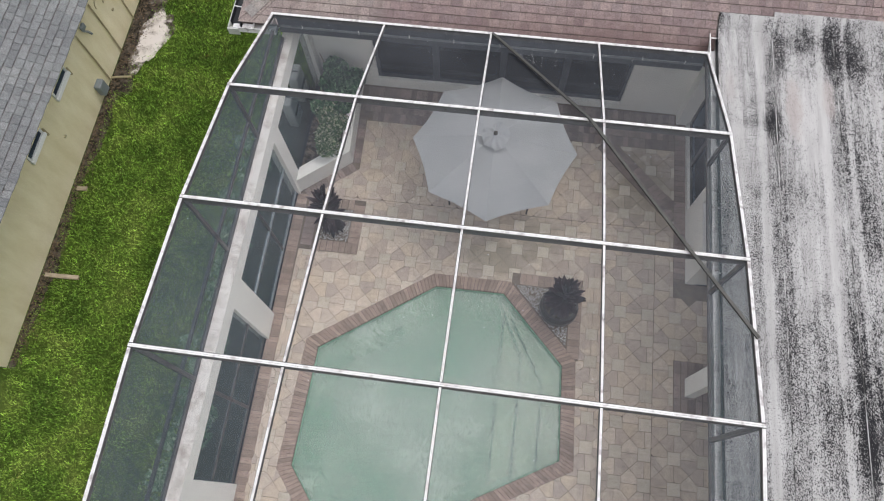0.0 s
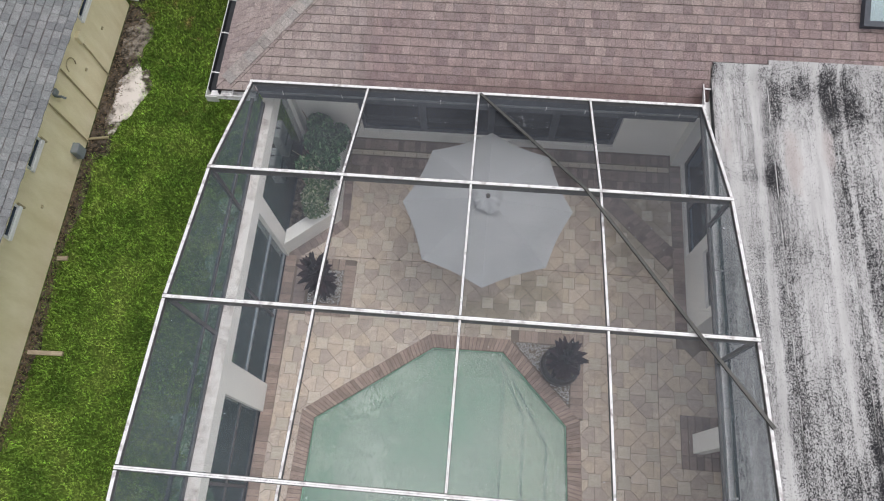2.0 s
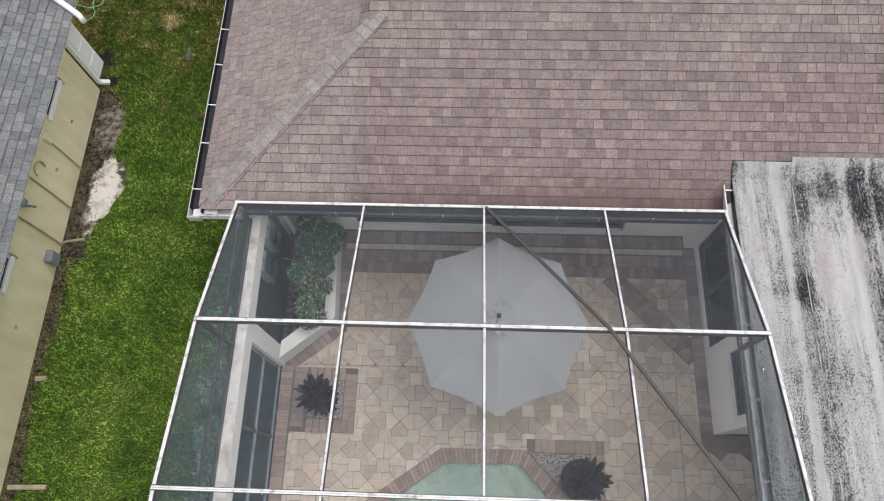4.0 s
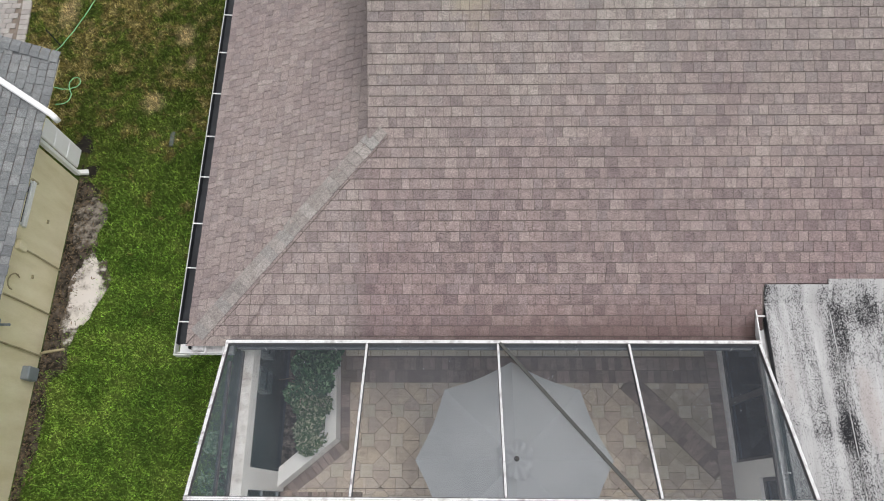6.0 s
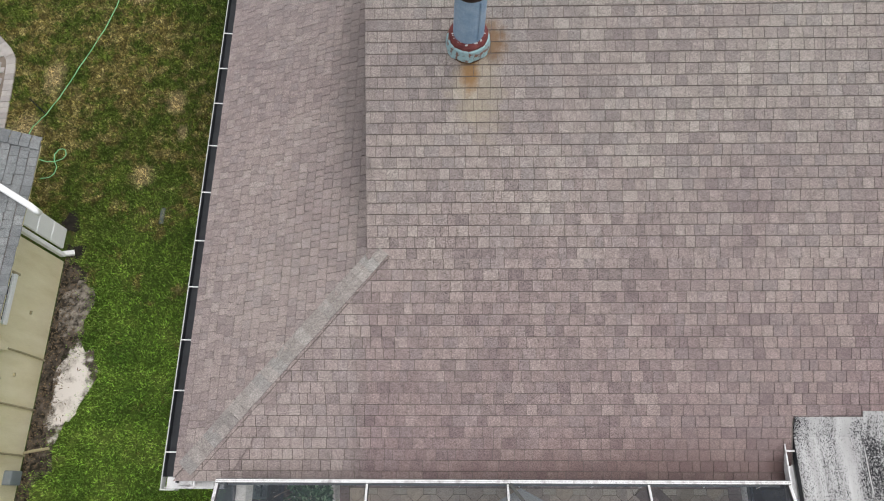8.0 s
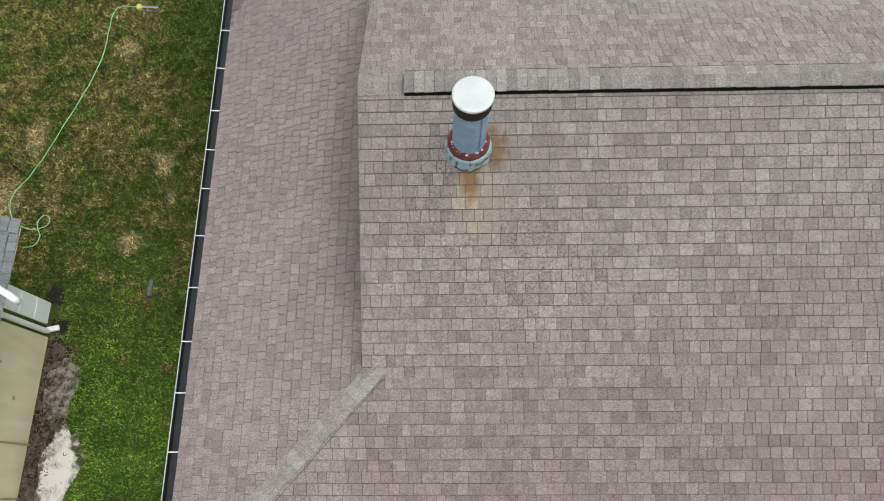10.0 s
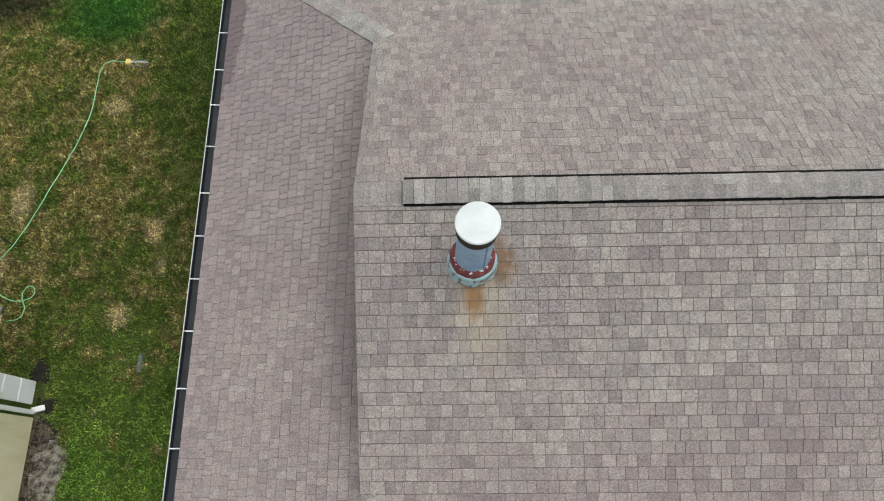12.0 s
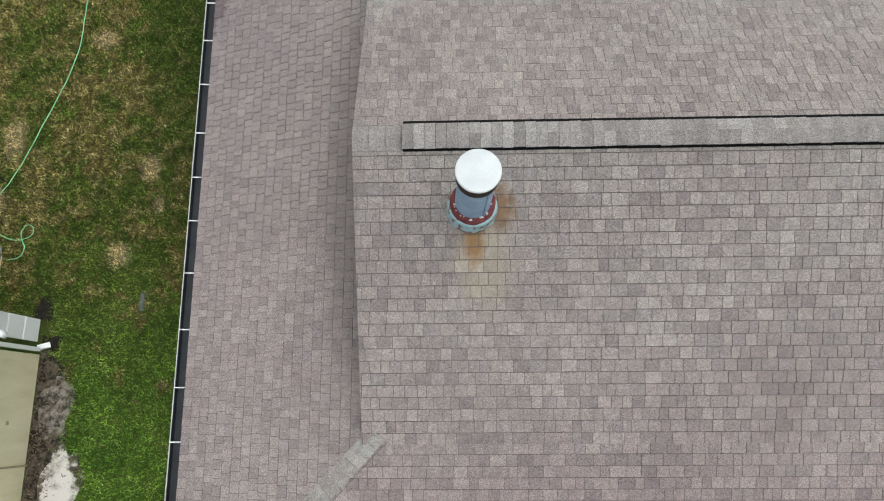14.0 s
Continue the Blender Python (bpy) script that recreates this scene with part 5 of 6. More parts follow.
rosette(-2.72, 5.12, 1.12, "dark burgundy leafy plant in a square gravel bed", rnd)
pot = thing("plant_pot", (1.39, 4.00, 0), "dark round pot standing on gravel by the pool", "pot")
part("body", lathe(bmesh.new(), 1.39, 4.00, [(0.18, 0.006), (0.27, 0.10), (0.325, 0.24), (0.32, 0.36), (0.285, 0.45), (0.295, 0.48), (0.26, 0.48), (0.25, 0.42)], 32), glaze_mat, pot)
part("soil", lathe(bmesh.new(), 1.39, 4.00, [(0.245, 0.38), (0.245, 0.43)], 24), soil_mat, pot)
rosette(1.39, 4.00, 1.10, "dark burgundy leafy plant in a dark round pot by the pool", rnd, 0.43)


def gravel(poly, label, count):
    g = part("gravel_bed", prism(bmesh.new(), poly, -0.05, 0.004), grout_mat)
    tagged(g, label, "gravel", kind="stuff")
    verts, faces = [], []
    xs, ys = [p[0] for p in poly], [p[1] for p in poly]
    made = 0
    es = edges_of(poly)
    while made < count:
        x, y = rnd.uniform(min(xs), max(xs)), rnd.uniform(min(ys), max(ys))
        if any(nx * x + ny * y > d - 0.015 for nx, ny, d in es):
            continue
        made += 1
        s = rnd.uniform(0.008, 0.017)
        a = rnd.uniform(0, 3)
        b = len(verts)
        for k in range(4):
            verts.append((x + s * math.cos(a + k * 1.57), y + s * 0.8 * math.sin(a + k * 1.57), 0.004))
        verts.append((x, y, 0.004 + s))
        faces += [(b, b + 1, b + 4), (b + 1, b + 2, b + 4), (b + 2, b + 3, b + 4), (b + 3, b, b + 4)]
    part_mesh("pebbles", mesh_from("pebbles", verts, faces, gravel_mat), g)


gravel(BED_L, "square bed of pale gravel in the deck", 1100)
gravel(BED_R, "three-cornered bed of pale gravel by the coping", 1500)

# ---- neighbouring house ----
NEX, NEZ = -7.46, 1.80
NY0, NY1 = 1.45, 12.52


def z_nb(x):
    return NEZ + 0.41 * (NEX - x)


nb = thing("neighbour_house", (-11, 6, GROUND), "pale yellow stucco house with a grey shingle roof", "house")
part("wall", box_bm(WALL_X - 0.2, WALL_X, 1.9, 11.25, GROUND - 0.02, 2.0), yellow_mat, nb)
part("wall", box_bm(-15, WALL_X - 0.2, 1.9, 2.1, GROUND, 2.0), yellow_mat, nb)
part("wall", box_bm(-15, WALL_X - 0.2, 11.05, 11.25, GROUND, 2.0), yellow_mat, nb)
nb_roof = part("roof_slope", slab(bmesh.new(), [(NEX, NY0, NEZ), (NEX, NY1, NEZ), (-11.4, NY1 + 0.35, z_nb(-11.4)), (-11.4, NY0, z_nb(-11.4))], (0, 0, -0.025)), roof_base_mat, nb)
part("roof_slope", slab(bmesh.new(), [(-11.4, NY0, z_nb(-11.4)), (-11.4, NY1, z_nb(-11.4)), (-15.4, NY1, NEZ), (-15.4, NY0, NEZ)], (0, 0, -0.10)), slate_mat, nb)
part("fascia", box_bm(NEX - 0.03, NEX - 0.005, NY0, NY1, NEZ - 0.06, NEZ - 0.028), yellow_mat, nb)
part("soffit", box_bm(WALL_X, NEX - 0.03, NY0, NY1, NEZ - 0.085, NEZ - 0.065), white_mat, nb)
for y0, y1 in ((5.27, 5.88), (6.57, 7.18), (9.79, 10.60)):
    bm = bmesh.new()
    for y in (y0, y1 - 0.04):
        box(bm, WALL_X, WALL_X + 0.035, y, y + 0.04, 1.01, 1.68)
    box(bm, WALL_X, WALL_X + 0.035, y0 + 0.04, y1 - 0.04, 1.64, 1.68)
    w = part("window", bm, plastic_white_mat, nb, "small white-framed window")
    part("sill", box_bm(WALL_X, WALL_X + 0.06, y0 - 0.01, y1 + 0.01, 0.935, 1.01, 0.008), bright_vinyl_mat, w)
    part("reveal", box_bm(WALL_X, WALL_X + 0.045, y1 + 0.012, y1 + 0.05, 0.86, 1.05, 0.006), conduit_mat, w, "brownish reveal edge")
    part("sash", box_bm(WALL_X, WALL_X + 0.03, y0 + 0.04, y1 - 0.04, 1.01, 1.03), plastic_white_mat, w)
    part("pane", box_bm(WALL_X + 0.002, WALL_X + 0.012, y0 + 0.04, y1 - 0.04, 1.03, 1.64), plain("dark_blue_window_pane", (0.02, 0.03, 0.06), (0.03, 0.045, 0.08), 4.0, 0.1, 0.0), w)
for y, top in ((7.86, 1.6), (8.60, 1.5), (9.44, 0.95)):
    part("conduit", tube(bmesh.new(), [(WALL_X + 0.025, y, GROUND - 0.02), (WALL_X + 0.025, y + 0.01, 0.4), (WALL_X + 0.025, y, top)], 0.016, 8), conduit_mat, nb)
part("drain_pipe", tube(bmesh.new(), [(WALL_X + 0.03, 7.90, GROUND + 0.05), (WALL_X + 0.12, 7.93, GROUND + 0.04), (WALL_X + 0.42, 7.98, GROUND + 0.03)], 0.025, 8), conduit_mat, nb)
part("junction_box", box_bm(WALL_X, WALL_X + 0.08, 9.38, 9.54, 0.82, 1.02, 0.01), yellow_mat, nb)
part("meter_box", box_bm(WALL_X, WALL_X + 0.14, 7.40, 7.62, -0.12, 0.16, 0.015), grey_box_mat, nb, "grey metal wall box")
part("hose_tap", tube(bmesh.new(), [(WALL_X, 8.12, 0.95), (WALL_X + 0.09, 8.12, 0.95), (WALL_X + 0.12, 8.14, 0.87)], 0.022, 8), grey_box_mat, nb, "grey wall tap")
part("vent_cap", box_bm(WALL_X, WALL_X + 0.07, 8.06, 8.2, 1.0, 1.12, 0.02), grey_box_mat, nb)
loop = [(WALL_X + 0.02 + 0.02 * math.sin(i * 0.5), 8.86 + 0.13 * math.cos(i * 0.42 - 0.6), 0.86 + 0.17 * math.sin(i * 0.42 - 0.6)) for i in range(10)]
part("cable_loop", tube(bmesh.new(), loop, 0.012, 6), conduit_mat, nb)
for y, z in ((10.1, 0.35), (9.05, 0.42), (6.1, 0.42)):
    part("wall_bracket", box_bm(WALL_X, WALL_X + 0.03, y, y + 0.06, z, z + 0.03), conduit_mat, nb)
for i in range(3):
    part("shutter_panel", box_bm(WALL_X - 0.03, WALL_X + 0.02, 11.46, 11.84, -0.14 + i * 0.42, 0.265 + i * 0.42, 0.012), bright_vinyl_mat, nb, "white vinyl panel")
bm = bmesh.new()
bar(bm, (WALL_X + 0.05, 11.36, 1.66), (WALL_X + 0.05, 11.36, -0.12), 0.085, 0.065, (0, 1, 0))
bar(bm, (WALL_X + 0.05, 11.36, -0.10), (WALL_X + 0.20, 11.42, -0.20), 0.085, 0.065)
part("downspout", bm, bright_vinyl_mat, nb, "white downspout")
bm = bmesh.new()
p0, p1 = (-7.36, 11.43), (-9.4, 12.62)
tube(bm, [(p1[0], p1[1], z_nb(p1[0]) + 0.06), (-8.2, 11.92, z_nb(-8.2) + 0.06), (p0[0], p0[1], z_nb(p0[0]) + 0.06), (p0[0] + 0.05, p0[1] - 0.04, z_nb(p0[0]) + 0.03), (p0[0] + 0.07, p0[1] - 0.06, z_nb(p0[0]) - 0.08)], 0.052, 12)
part("downspout", bm, bright_vinyl_mat, nb, "white downspout lying across the roof", smooth=True)

# ---- lawn things ----
bm = bmesh.new()
pts = [(-8.72, 12.90), (-8.52, 12.95), (-8.45, 13.12), (-8.52, 13.28), (-8.54, 13.42), (-8.46, 13.53), (-8.35, 13.50), (-8.34, 13.36), (-8.50, 13.27), (-8.70, 13.27), (-8.91, 13.36), (-9.06, 13.51), (-9.14, 13.78), (-9.10, 14.03),
       (-8.92, 14.28), (-8.68, 14.76), (-8.44, 15.40), (-8.10, 16.3), (-7.92, 17.03), (-7.90, 17.6), (-7.87, 18.05), (-7.72, 18.22), (-7.40, 18.20)]
line = []
for i in range(len(pts) - 1):
    p0, p1, p2, p3 = (Vector(pts[min(max(i + d, 0), len(pts) - 1)]) for d in (-1, 0, 1, 2))
    for s in range(7):
        t = s / 7
        q = 0.5 * (2 * p1 + (p2 - p0) * t + (2 * p0 - 5 * p1 + 4 * p2 - p3) * t * t + (3 * p1 - p0 - 3 * p2 + p3) * t ** 3)
        line.append((q.x, q.y, GROUND + 0.07 + 0.006 * math.sin(i * 2.1 + s)))
line.append((*pts[-1], GROUND + 0.07))
tube(bm, line, 0.0085, 6)
tagged(part("garden_hose", bm, hose_mat), "thin green garden hose lying across the lawn", "hose")
spr = thing("lawn_sprinkler", (-7.2, 18.18, GROUND), "small yellow oscillating sprinkler on the grass", "sprinkler")
part("body", box_bm(-7.40, -7.30, 18.14, 18.26, GROUND + 0.02, GROUND + 0.10, 0.015), yellow_plastic_mat, spr)
part("runner", tube(bmesh.new(), [(-7.32, 18.13, GROUND + 0.04), (-7.0, 18.11, GROUND + 0.04), (-6.93, 18.17, GROUND + 0.04), (-7.0, 18.23, GROUND + 0.04), (-7.32, 18.25, GROUND + 0.04)], 0.008, 6), grey_box_mat, spr)
part("spray_bar", tube(bmesh.new(), [(-7.30, 18.19, GROUND + 0.08), (-6.95, 18.18, GROUND + 0.07)], 0.010, 6), cap_white_mat, spr)
for i, (x0, x1, y) in enumerate(((-7.84, -7.22, 3.62), (-7.82, -7.64, 5.38))):
    bm = bmesh.new()
    bar(bm, (x0, y, GROUND + 0.075), (x1, y + 0.02, GROUND + 0.06), 0.075, 0.05)
    tagged(part("timber_offcut", bm, timber_mat), "short weathered timber lying in the grass by the wall", "timber", "timbers in the grass")
part("garden_stake", tube(bmesh.new(), [(-8.92, 14.33, GROUND), (-9.02, 14.42, GROUND + 0.45)], 0.012, 6), dark_mat)
tagged(bpy.data.objects["garden_stake"], "thin dark stake standing in the lawn", "stake")
for y in (7.22, 7.80):
    unit = tagged(part("equipment_box", box_bm(-4.06, -3.86, y, y + 0.36, GROUND, 0.52, 0.02), plastic_white_mat), "white equipment box outside the screened wall", "box", "boxes outside the wall")
    part("louvre", box_bm(-3.859, -3.852, y + 0.03, y + 0.33, 0.10, 0.18), dark_mat, unit, "dark louvre")
    part("louvre", box_bm(-4.04, -3.88, y + 0.165, y + 0.195, 0.521, 0.527), dark_mat, unit, "dark louvre")
bm = box_bm(-6.33, -6.24, 11.98, 12.30, GROUND - 0.02, GROUND + 0.025, 0.01)
tagged(part("valve_cover", bm, plain("dull_green_grey_cover", (0.07, 0.09, 0.075), (0.15, 0.165, 0.15), 14.0, 0.8)), "flat grey valve cover set in the lawn", "valve cover")

# ---- grass ----
PATIO_EDGE = [(-9.60, 12.4), (-9.66, 13.4), (-9.70, 14.1), (-9.75, 14.9), (-9.79, 15.4), (-9.84, 15.68), (-10.0, 15.93), (-10.32, 16.26), (-11.25, 17.2)]
gen = np.random.default_rng(5)
COUNT = 780000
gx = gen.uniform(-12.5, -3.70, COUNT)
gy = gen.uniform(-0.8, 22.0, COUNT)
edge = WALL_X + 0.19 + 0.08 * np.sin(gy * 2.1) + np.where((gy > 7.6) & (gy < 11.2), 0.30, 0.0) + gen.normal(0, 0.10, COUNT)
keep = ((gx > edge) & (gy < 11.9 + gen.normal(0, 0.15, COUNT))) | (gy >= 11.9)
keep &= ~((gy > 12.4) & (gy < 17.2) & (gx < np.interp(gy, [y for _, y in PATIO_EDGE], [x for x, _ in PATIO_EDGE])))
keep &= (((gx + 7.40 - 0.14 * (gy - 8.95) / 0.80) / 0.27) ** 2 + ((gy - 8.95) / 0.72) ** 2 + gen.normal(0, 0.36, COUNT)) > 1
keep &= (((gx + 7.58) / 0.21) ** 2 + ((gy - 10.38) / 0.52) ** 2 + gen.normal(0, 0.5, COUNT)) > 1
keep &= ~((gx > -4.55) & (gy > 0.2) & (gy < 8.15))
keep &= (((gx + 7.99) / 0.15) ** 2 + ((gy - 12.02) / 0.18) ** 2 + gen.normal(0, 0.35, COUNT)) > 1
keep &= (((gx + 7.74) / 0.11) ** 2 + ((gy - 11.44) / 0.12) ** 2 + gen.normal(0, 0.3, COUNT)) > 1
gx, gy = gx[keep], gy[keep]
c = len(gx)
turn = gen.uniform(0, 2 * math.pi, c)
tall = gen.uniform(0.025, 0.062, c)
wide = gen.uniform(0.004, 0.009, c)
lean = gen.uniform(0.2, 0.9, c) * tall
lean_dir = gen.uniform(0, 2 * math.pi, c)
v = np.zeros((c, 3, 3))
v[:, 0] = np.stack([gx - wide * np.cos(turn), gy - wide * np.sin(turn), np.full(c, GROUND)], 1)
v[:, 1] = np.stack([gx + wide * np.cos(turn), gy + wide * np.sin(turn), np.full(c, GROUND)], 1)
v[:, 2] = np.stack([gx + lean * np.cos(lean_dir), gy + lean * np.sin(lean_dir), GROUND + tall], 1)
me = bpy.data.meshes.new("grass")
me.vertices.add(c * 3)
me.vertices.foreach_set("co", v.reshape(-1))
me.loops.add(c * 3)
me.loops.foreach_set("vertex_index", np.arange(c * 3, dtype=np.int32))
me.polygons.add(c)
me.polygons.foreach_set("loop_start", np.arange(0, c * 3, 3, dtype=np.int32))
me.polygons.foreach_set("loop_total", np.full(c, 3, dtype=np.int32))
me.update()
me.validate()
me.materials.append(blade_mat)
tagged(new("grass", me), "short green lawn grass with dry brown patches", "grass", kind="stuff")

# pale flecks of litter caught on the roof screen
rnd = random.Random(8)
verts, faces = [], []
for cx, cy, k, spread_ in ((0.36, 6.92, 8, 0.10), (0.62, 6.8, 6, 0.12), (-1.2, 6.9, 5, 0.3), (2.2, 6.6, 7, 0.5), (-2.6, 7.1, 4, 0.3), (1.0, 2.6, 14, 0.9), (-0.8, 4.2, 14, 1.0), (1.9, 6.9, 14, 0.4), (0.42, 6.88, 14, 0.07), (-1.6, 2.0, 10, 0.9), (2.3, 5.0, 10, 0.6)):
    for _ in range(k):
        x, y = cx + rnd.gauss(0, spread_), cy + rnd.gauss(0, spread_)
        for (y0, z0), (y1, z1) in zip(ROWS, ROWS[1:]):
            if y1 < y <= y0:
                z = z0 + (z1 - z0) * (y - y0) / (y1 - y0) - 0.017
                s = rnd.uniform(0.004, 0.009)
                b = len(verts)
                verts += [(x - s, y, z), (x, y - s * 0.7, z), (x + s, y + 0.002, z), (x, y + s * 0.8, z), (x, y, z + 0.006)]
                faces += [(b, b + 1, b + 4), (b + 1, b + 2, b + 4), (b + 2, b + 3, b + 4), (b + 3, b, b + 4)]
litter = part_mesh("litter", mesh_from("litter", verts, faces, plastic_white_mat), cage, None, "pale flecks of litter")
litter["kind"] = "stuff"

# ---- pieces: neighbour's patio, bricks, pavers, shingles ----
PATIO = [(-13.0, 12.4), *PATIO_EDGE, (-13.0, 17.2)]
patio = tagged(part("patio_paving", prism(bmesh.new(), PATIO, GROUND - 0.05, GROUND + 0.008), grout_mat), "grey block paving with a curved edge beside the lawn", "pavement", kind="structure")
rnd = random.Random(17)
blk = mesh_from("paver", *(lambda b: (b.verts.index_update(), ([tuple(q.co) for q in b.verts], [[q.index for q in f.verts] for f in b.faces]))[1])(box_bm(-0.097, 0.097, -0.063, 0.063, 0, 0.03, 0.004)), paver_far_mat)
ahead = 0.0
for (ax, ay), (bx, by) in zip(PATIO_EDGE[1:-1], PATIO_EDGE[2:]):
    long = math.dist((ax, ay), (bx, by))
    face = math.degrees(math.atan2(by - ay, bx - ax)) + 90
    while ahead < long:
        t = ahead / long
        a = math.radians(face)
        part_mesh("paver", blk, patio, pose(ax + (bx - ax) * t + 0.10 * math.cos(a), ay + (by - ay) * t + 0.10 * math.sin(a), GROUND + rnd.uniform(-0.002, 0.003), 0, 0, face))
        ahead += 0.131
    ahead -= long
for i in range(5):
    for j in range(22):
        x, y = -10.02 - i * 0.2 - (0.1 if j % 2 else 0), 13.7 + j * 0.13
        if x + 0.1 < np.interp(y, [q[1] for q in PATIO_EDGE], [q[0] for q in PATIO_EDGE]) - 0.215:
            part_mesh("paver", blk, patio, pose(x, y, GROUND - 0.002 + rnd.uniform(-0.002, 0.002)))


class Pieces:
    """Gathers many small raised pieces into one mesh."""

    def __init__(self):
        self.v, self.f = [], []

    def add(self, top, base):
        k, b = len(top), len(self.v)
        self.v += list(top) + list(base)
        self.f.append(tuple(range(b, b + k)))
        for i in range(k):
            j = (i + 1) % k
            self.f.append((b + i, b + k + i, b + k + j, b + j))

    def flat(self, poly, z, depth=0.02):
        self.add([(x, y, z) for x, y in poly], [(x, y, z - depth) for x, y in poly])

    def done(self, name, material, parent, label=""):
        if not self.v:
            return None
        ob = part_mesh(name, mesh_from(name, self.v, self.f, material), parent, None, label)
        ob["kind"] = "stuff"
        return ob


rnd = random.Random(21)
# coping bricks, laid across the pool's edge
for i in range(8):
    a, b = COPING[i], COPING[(i + 1) % 8]
    c_, d_ = POOL[i], POOL[(i + 1) % 8]
    n_ = max(2, round(math.dist(a, b) / 0.068))
    for j in range(n_):
        t0, t1 = j / n_, (j + 1) / n_
        quad = [(a[0] + (b[0] - a[0]) * t0, a[1] + (b[1] - a[1]) * t0), (a[0] + (b[0] - a[0]) * t1, a[1] + (b[1] - a[1]) * t1),
                (c_[0] + (d_[0] - c_[0]) * t1, c_[1] + (d_[1] - c_[1]) * t1), (c_[0] + (d_[0] - c_[0]) * t0, c_[1] + (d_[1] - c_[1]) * t0)]
        if area(quad) < 0:
            quad = quad[::-1]
        bm = bmesh.new()
        prism(bm, shrink(quad, 0.003), -0.05, 0.012 + rnd.uniform(-0.002, 0.002))
        part("brick", bm, brick_mat, pool)

# brick borders of the deck
brick_me = mesh_from("brick", *(lambda b: (b.verts.index_update(), ([tuple(q.co) for q in b.verts], [[q.index for q in f.verts] for f in b.faces]))[1])(box_bm(-0.0985, 0.0985, -0.0485, 0.0485, -0.02, 0.0)), brick_mat)
dark_me = mesh_from("brick", *(lambda b: (b.verts.index_update(), ([tuple(q.co) for q in b.verts], [[q.index for q in f.verts] for f in b.faces]))[1])(box_bm(-0.1, 0.1, -0.0505, 0.0505, -0.02, 0.0)), dark_brick_mat)
warm_me = dark_me.copy()
warm_me.materials[0] = warm_brick_mat
pale_me = brick_me.copy()
pale_me.materials[0] = cream_mat


def brick_row(p, q, me, cross=True):
    """A row of bricks along p-q, lying across it (or along it)."""
    n_ = max(1, int(math.dist(p, q) / (0.105 if cross else 0.205)))
    ang = math.degrees(math.atan2(q[1] - p[1], q[0] - p[0]))
    for j in range(n_):
        t = (j + 0.5) / n_
        part_mesh("brick", me, deck, pose(p[0] + (q[0] - p[0]) * t, p[1] + (q[1] - p[1]) * t, rnd.uniform(-0.002, 0.001), 0, 0, ang + (90 if cross else 0)))


brick_row((-3.345, -0.6), (-3.42, 5.70), brick_me)
brick_row((-3.17, 4.70), (-3.17, 5.70), dark_me)
brick_row((-2.55, 6.45), (-2.62, 7.40), dark_me)
brick_row((-3.36, 5.70), (-2.56, 6.37), dark_me)
for y in (7.49, 7.70, 8.06):
    brick_row((-2.58 if y > 7.6 else -2.4, y), (3.36, y), dark_me)
brick_row((-2.6, 7.88), (3.36, 7.88), pale_me, False)
brick_row((3.47, 4.85), (3.47, 7.95), dark_me)
for a, b in (((-3.02, 4.73), (-2.22, 4.73)), ((-2.32, 4.83), (-2.32, 5.58)), ((-3.02, 5.58), (-2.42, 5.58))):
    brick_row(a, b, warm_me)
for off in (0.0, 0.205):
    brick_row((2.02 + off * 0.75, 7.36 + off * 0.1), (3.34, 6.00 + off * 1.1), dark_me)
for y in (2.675, 2.885, 3.095, 3.305):
    brick_row((3.385, y), (4.215, y), dark_me)
brick_row((1.71, 3.22), (1.71, 4.42), warm_me)
brick_row((0.72, 4.52), (1.80, 4.52), warm_me)

# stone pavers: cream squares, and between them split six-sided stones
PITCH, SIDE = 0.4645, 0.205
FIELD = [(-3.28, -4.4), (3.365, -4.4), (3.365, 7.385), (-3.28, 7.385)]
LANAI = [(-3.28, -4.4), (4.60, -4.4), (4.60, 4.76), (-3.28, 4.76)]
JOINT_X = 3.04
HOLES = [COPING,
         [(-3.30, 5.64), (-2.46, 6.33), (-2.50, 7.45), (-3.30, 7.45)],
         [(-3.28, 4.62), (-2.215, 4.62), (-2.215, 5.68), (-3.28, 5.68)],
         [(1.93, 7.30), (3.27, 5.90), (3.37, 5.95), (3.37, 6.32), (2.27, 7.45), (2.05, 7.45)],
         [(0.585, 4.424), (1.77, 3.19), (1.815, 3.19), (1.815, 4.625), (0.585, 4.625)],
         [(-3.3, 5.726), (3.37, 5.748), (3.37, 5.758), (-3.3, 5.736)],
         [(JOINT_X, -4.4), (JOINT_X + 0.009, -4.4), (JOINT_X + 0.009, 5.70), (JOINT_X, 5.70)],
         [(3.38, 2.57), (4.22, 2.57), (4.22, 3.41), (3.38, 3.41)]]
H2, P2 = SIDE / 2, PITCH / 2
shapes = {"square": [(-H2, -H2), (H2, -H2), (H2, H2), (-H2, H2)],
          "east_a": [(H2, 0), (PITCH - H2, 0), (PITCH - H2, H2), (P2, P2), (H2, H2)],
          "east_b": [(H2, 0), (H2, -H2), (P2, -P2), (PITCH - H2, -H2), (PITCH - H2, 0)],
          "north_a": [(0, H2), (H2, H2), (P2, P2), (H2, PITCH - H2), (0, PITCH - H2)],
          "north_b": [(0, H2), (0, PITCH - H2), (-H2, PITCH - H2), (-P2, P2), (-H2, H2)]}
shapes = {k: shrink(p, 0.0035) for k, p in shapes.items()}
shared = {}
for k, p in shapes.items():
    q = Pieces()
    q.flat(p, 0.0)
    shared[k] = mesh_from("paver", q.v, q.f, cream_mat if k == "square" else paver_mat)
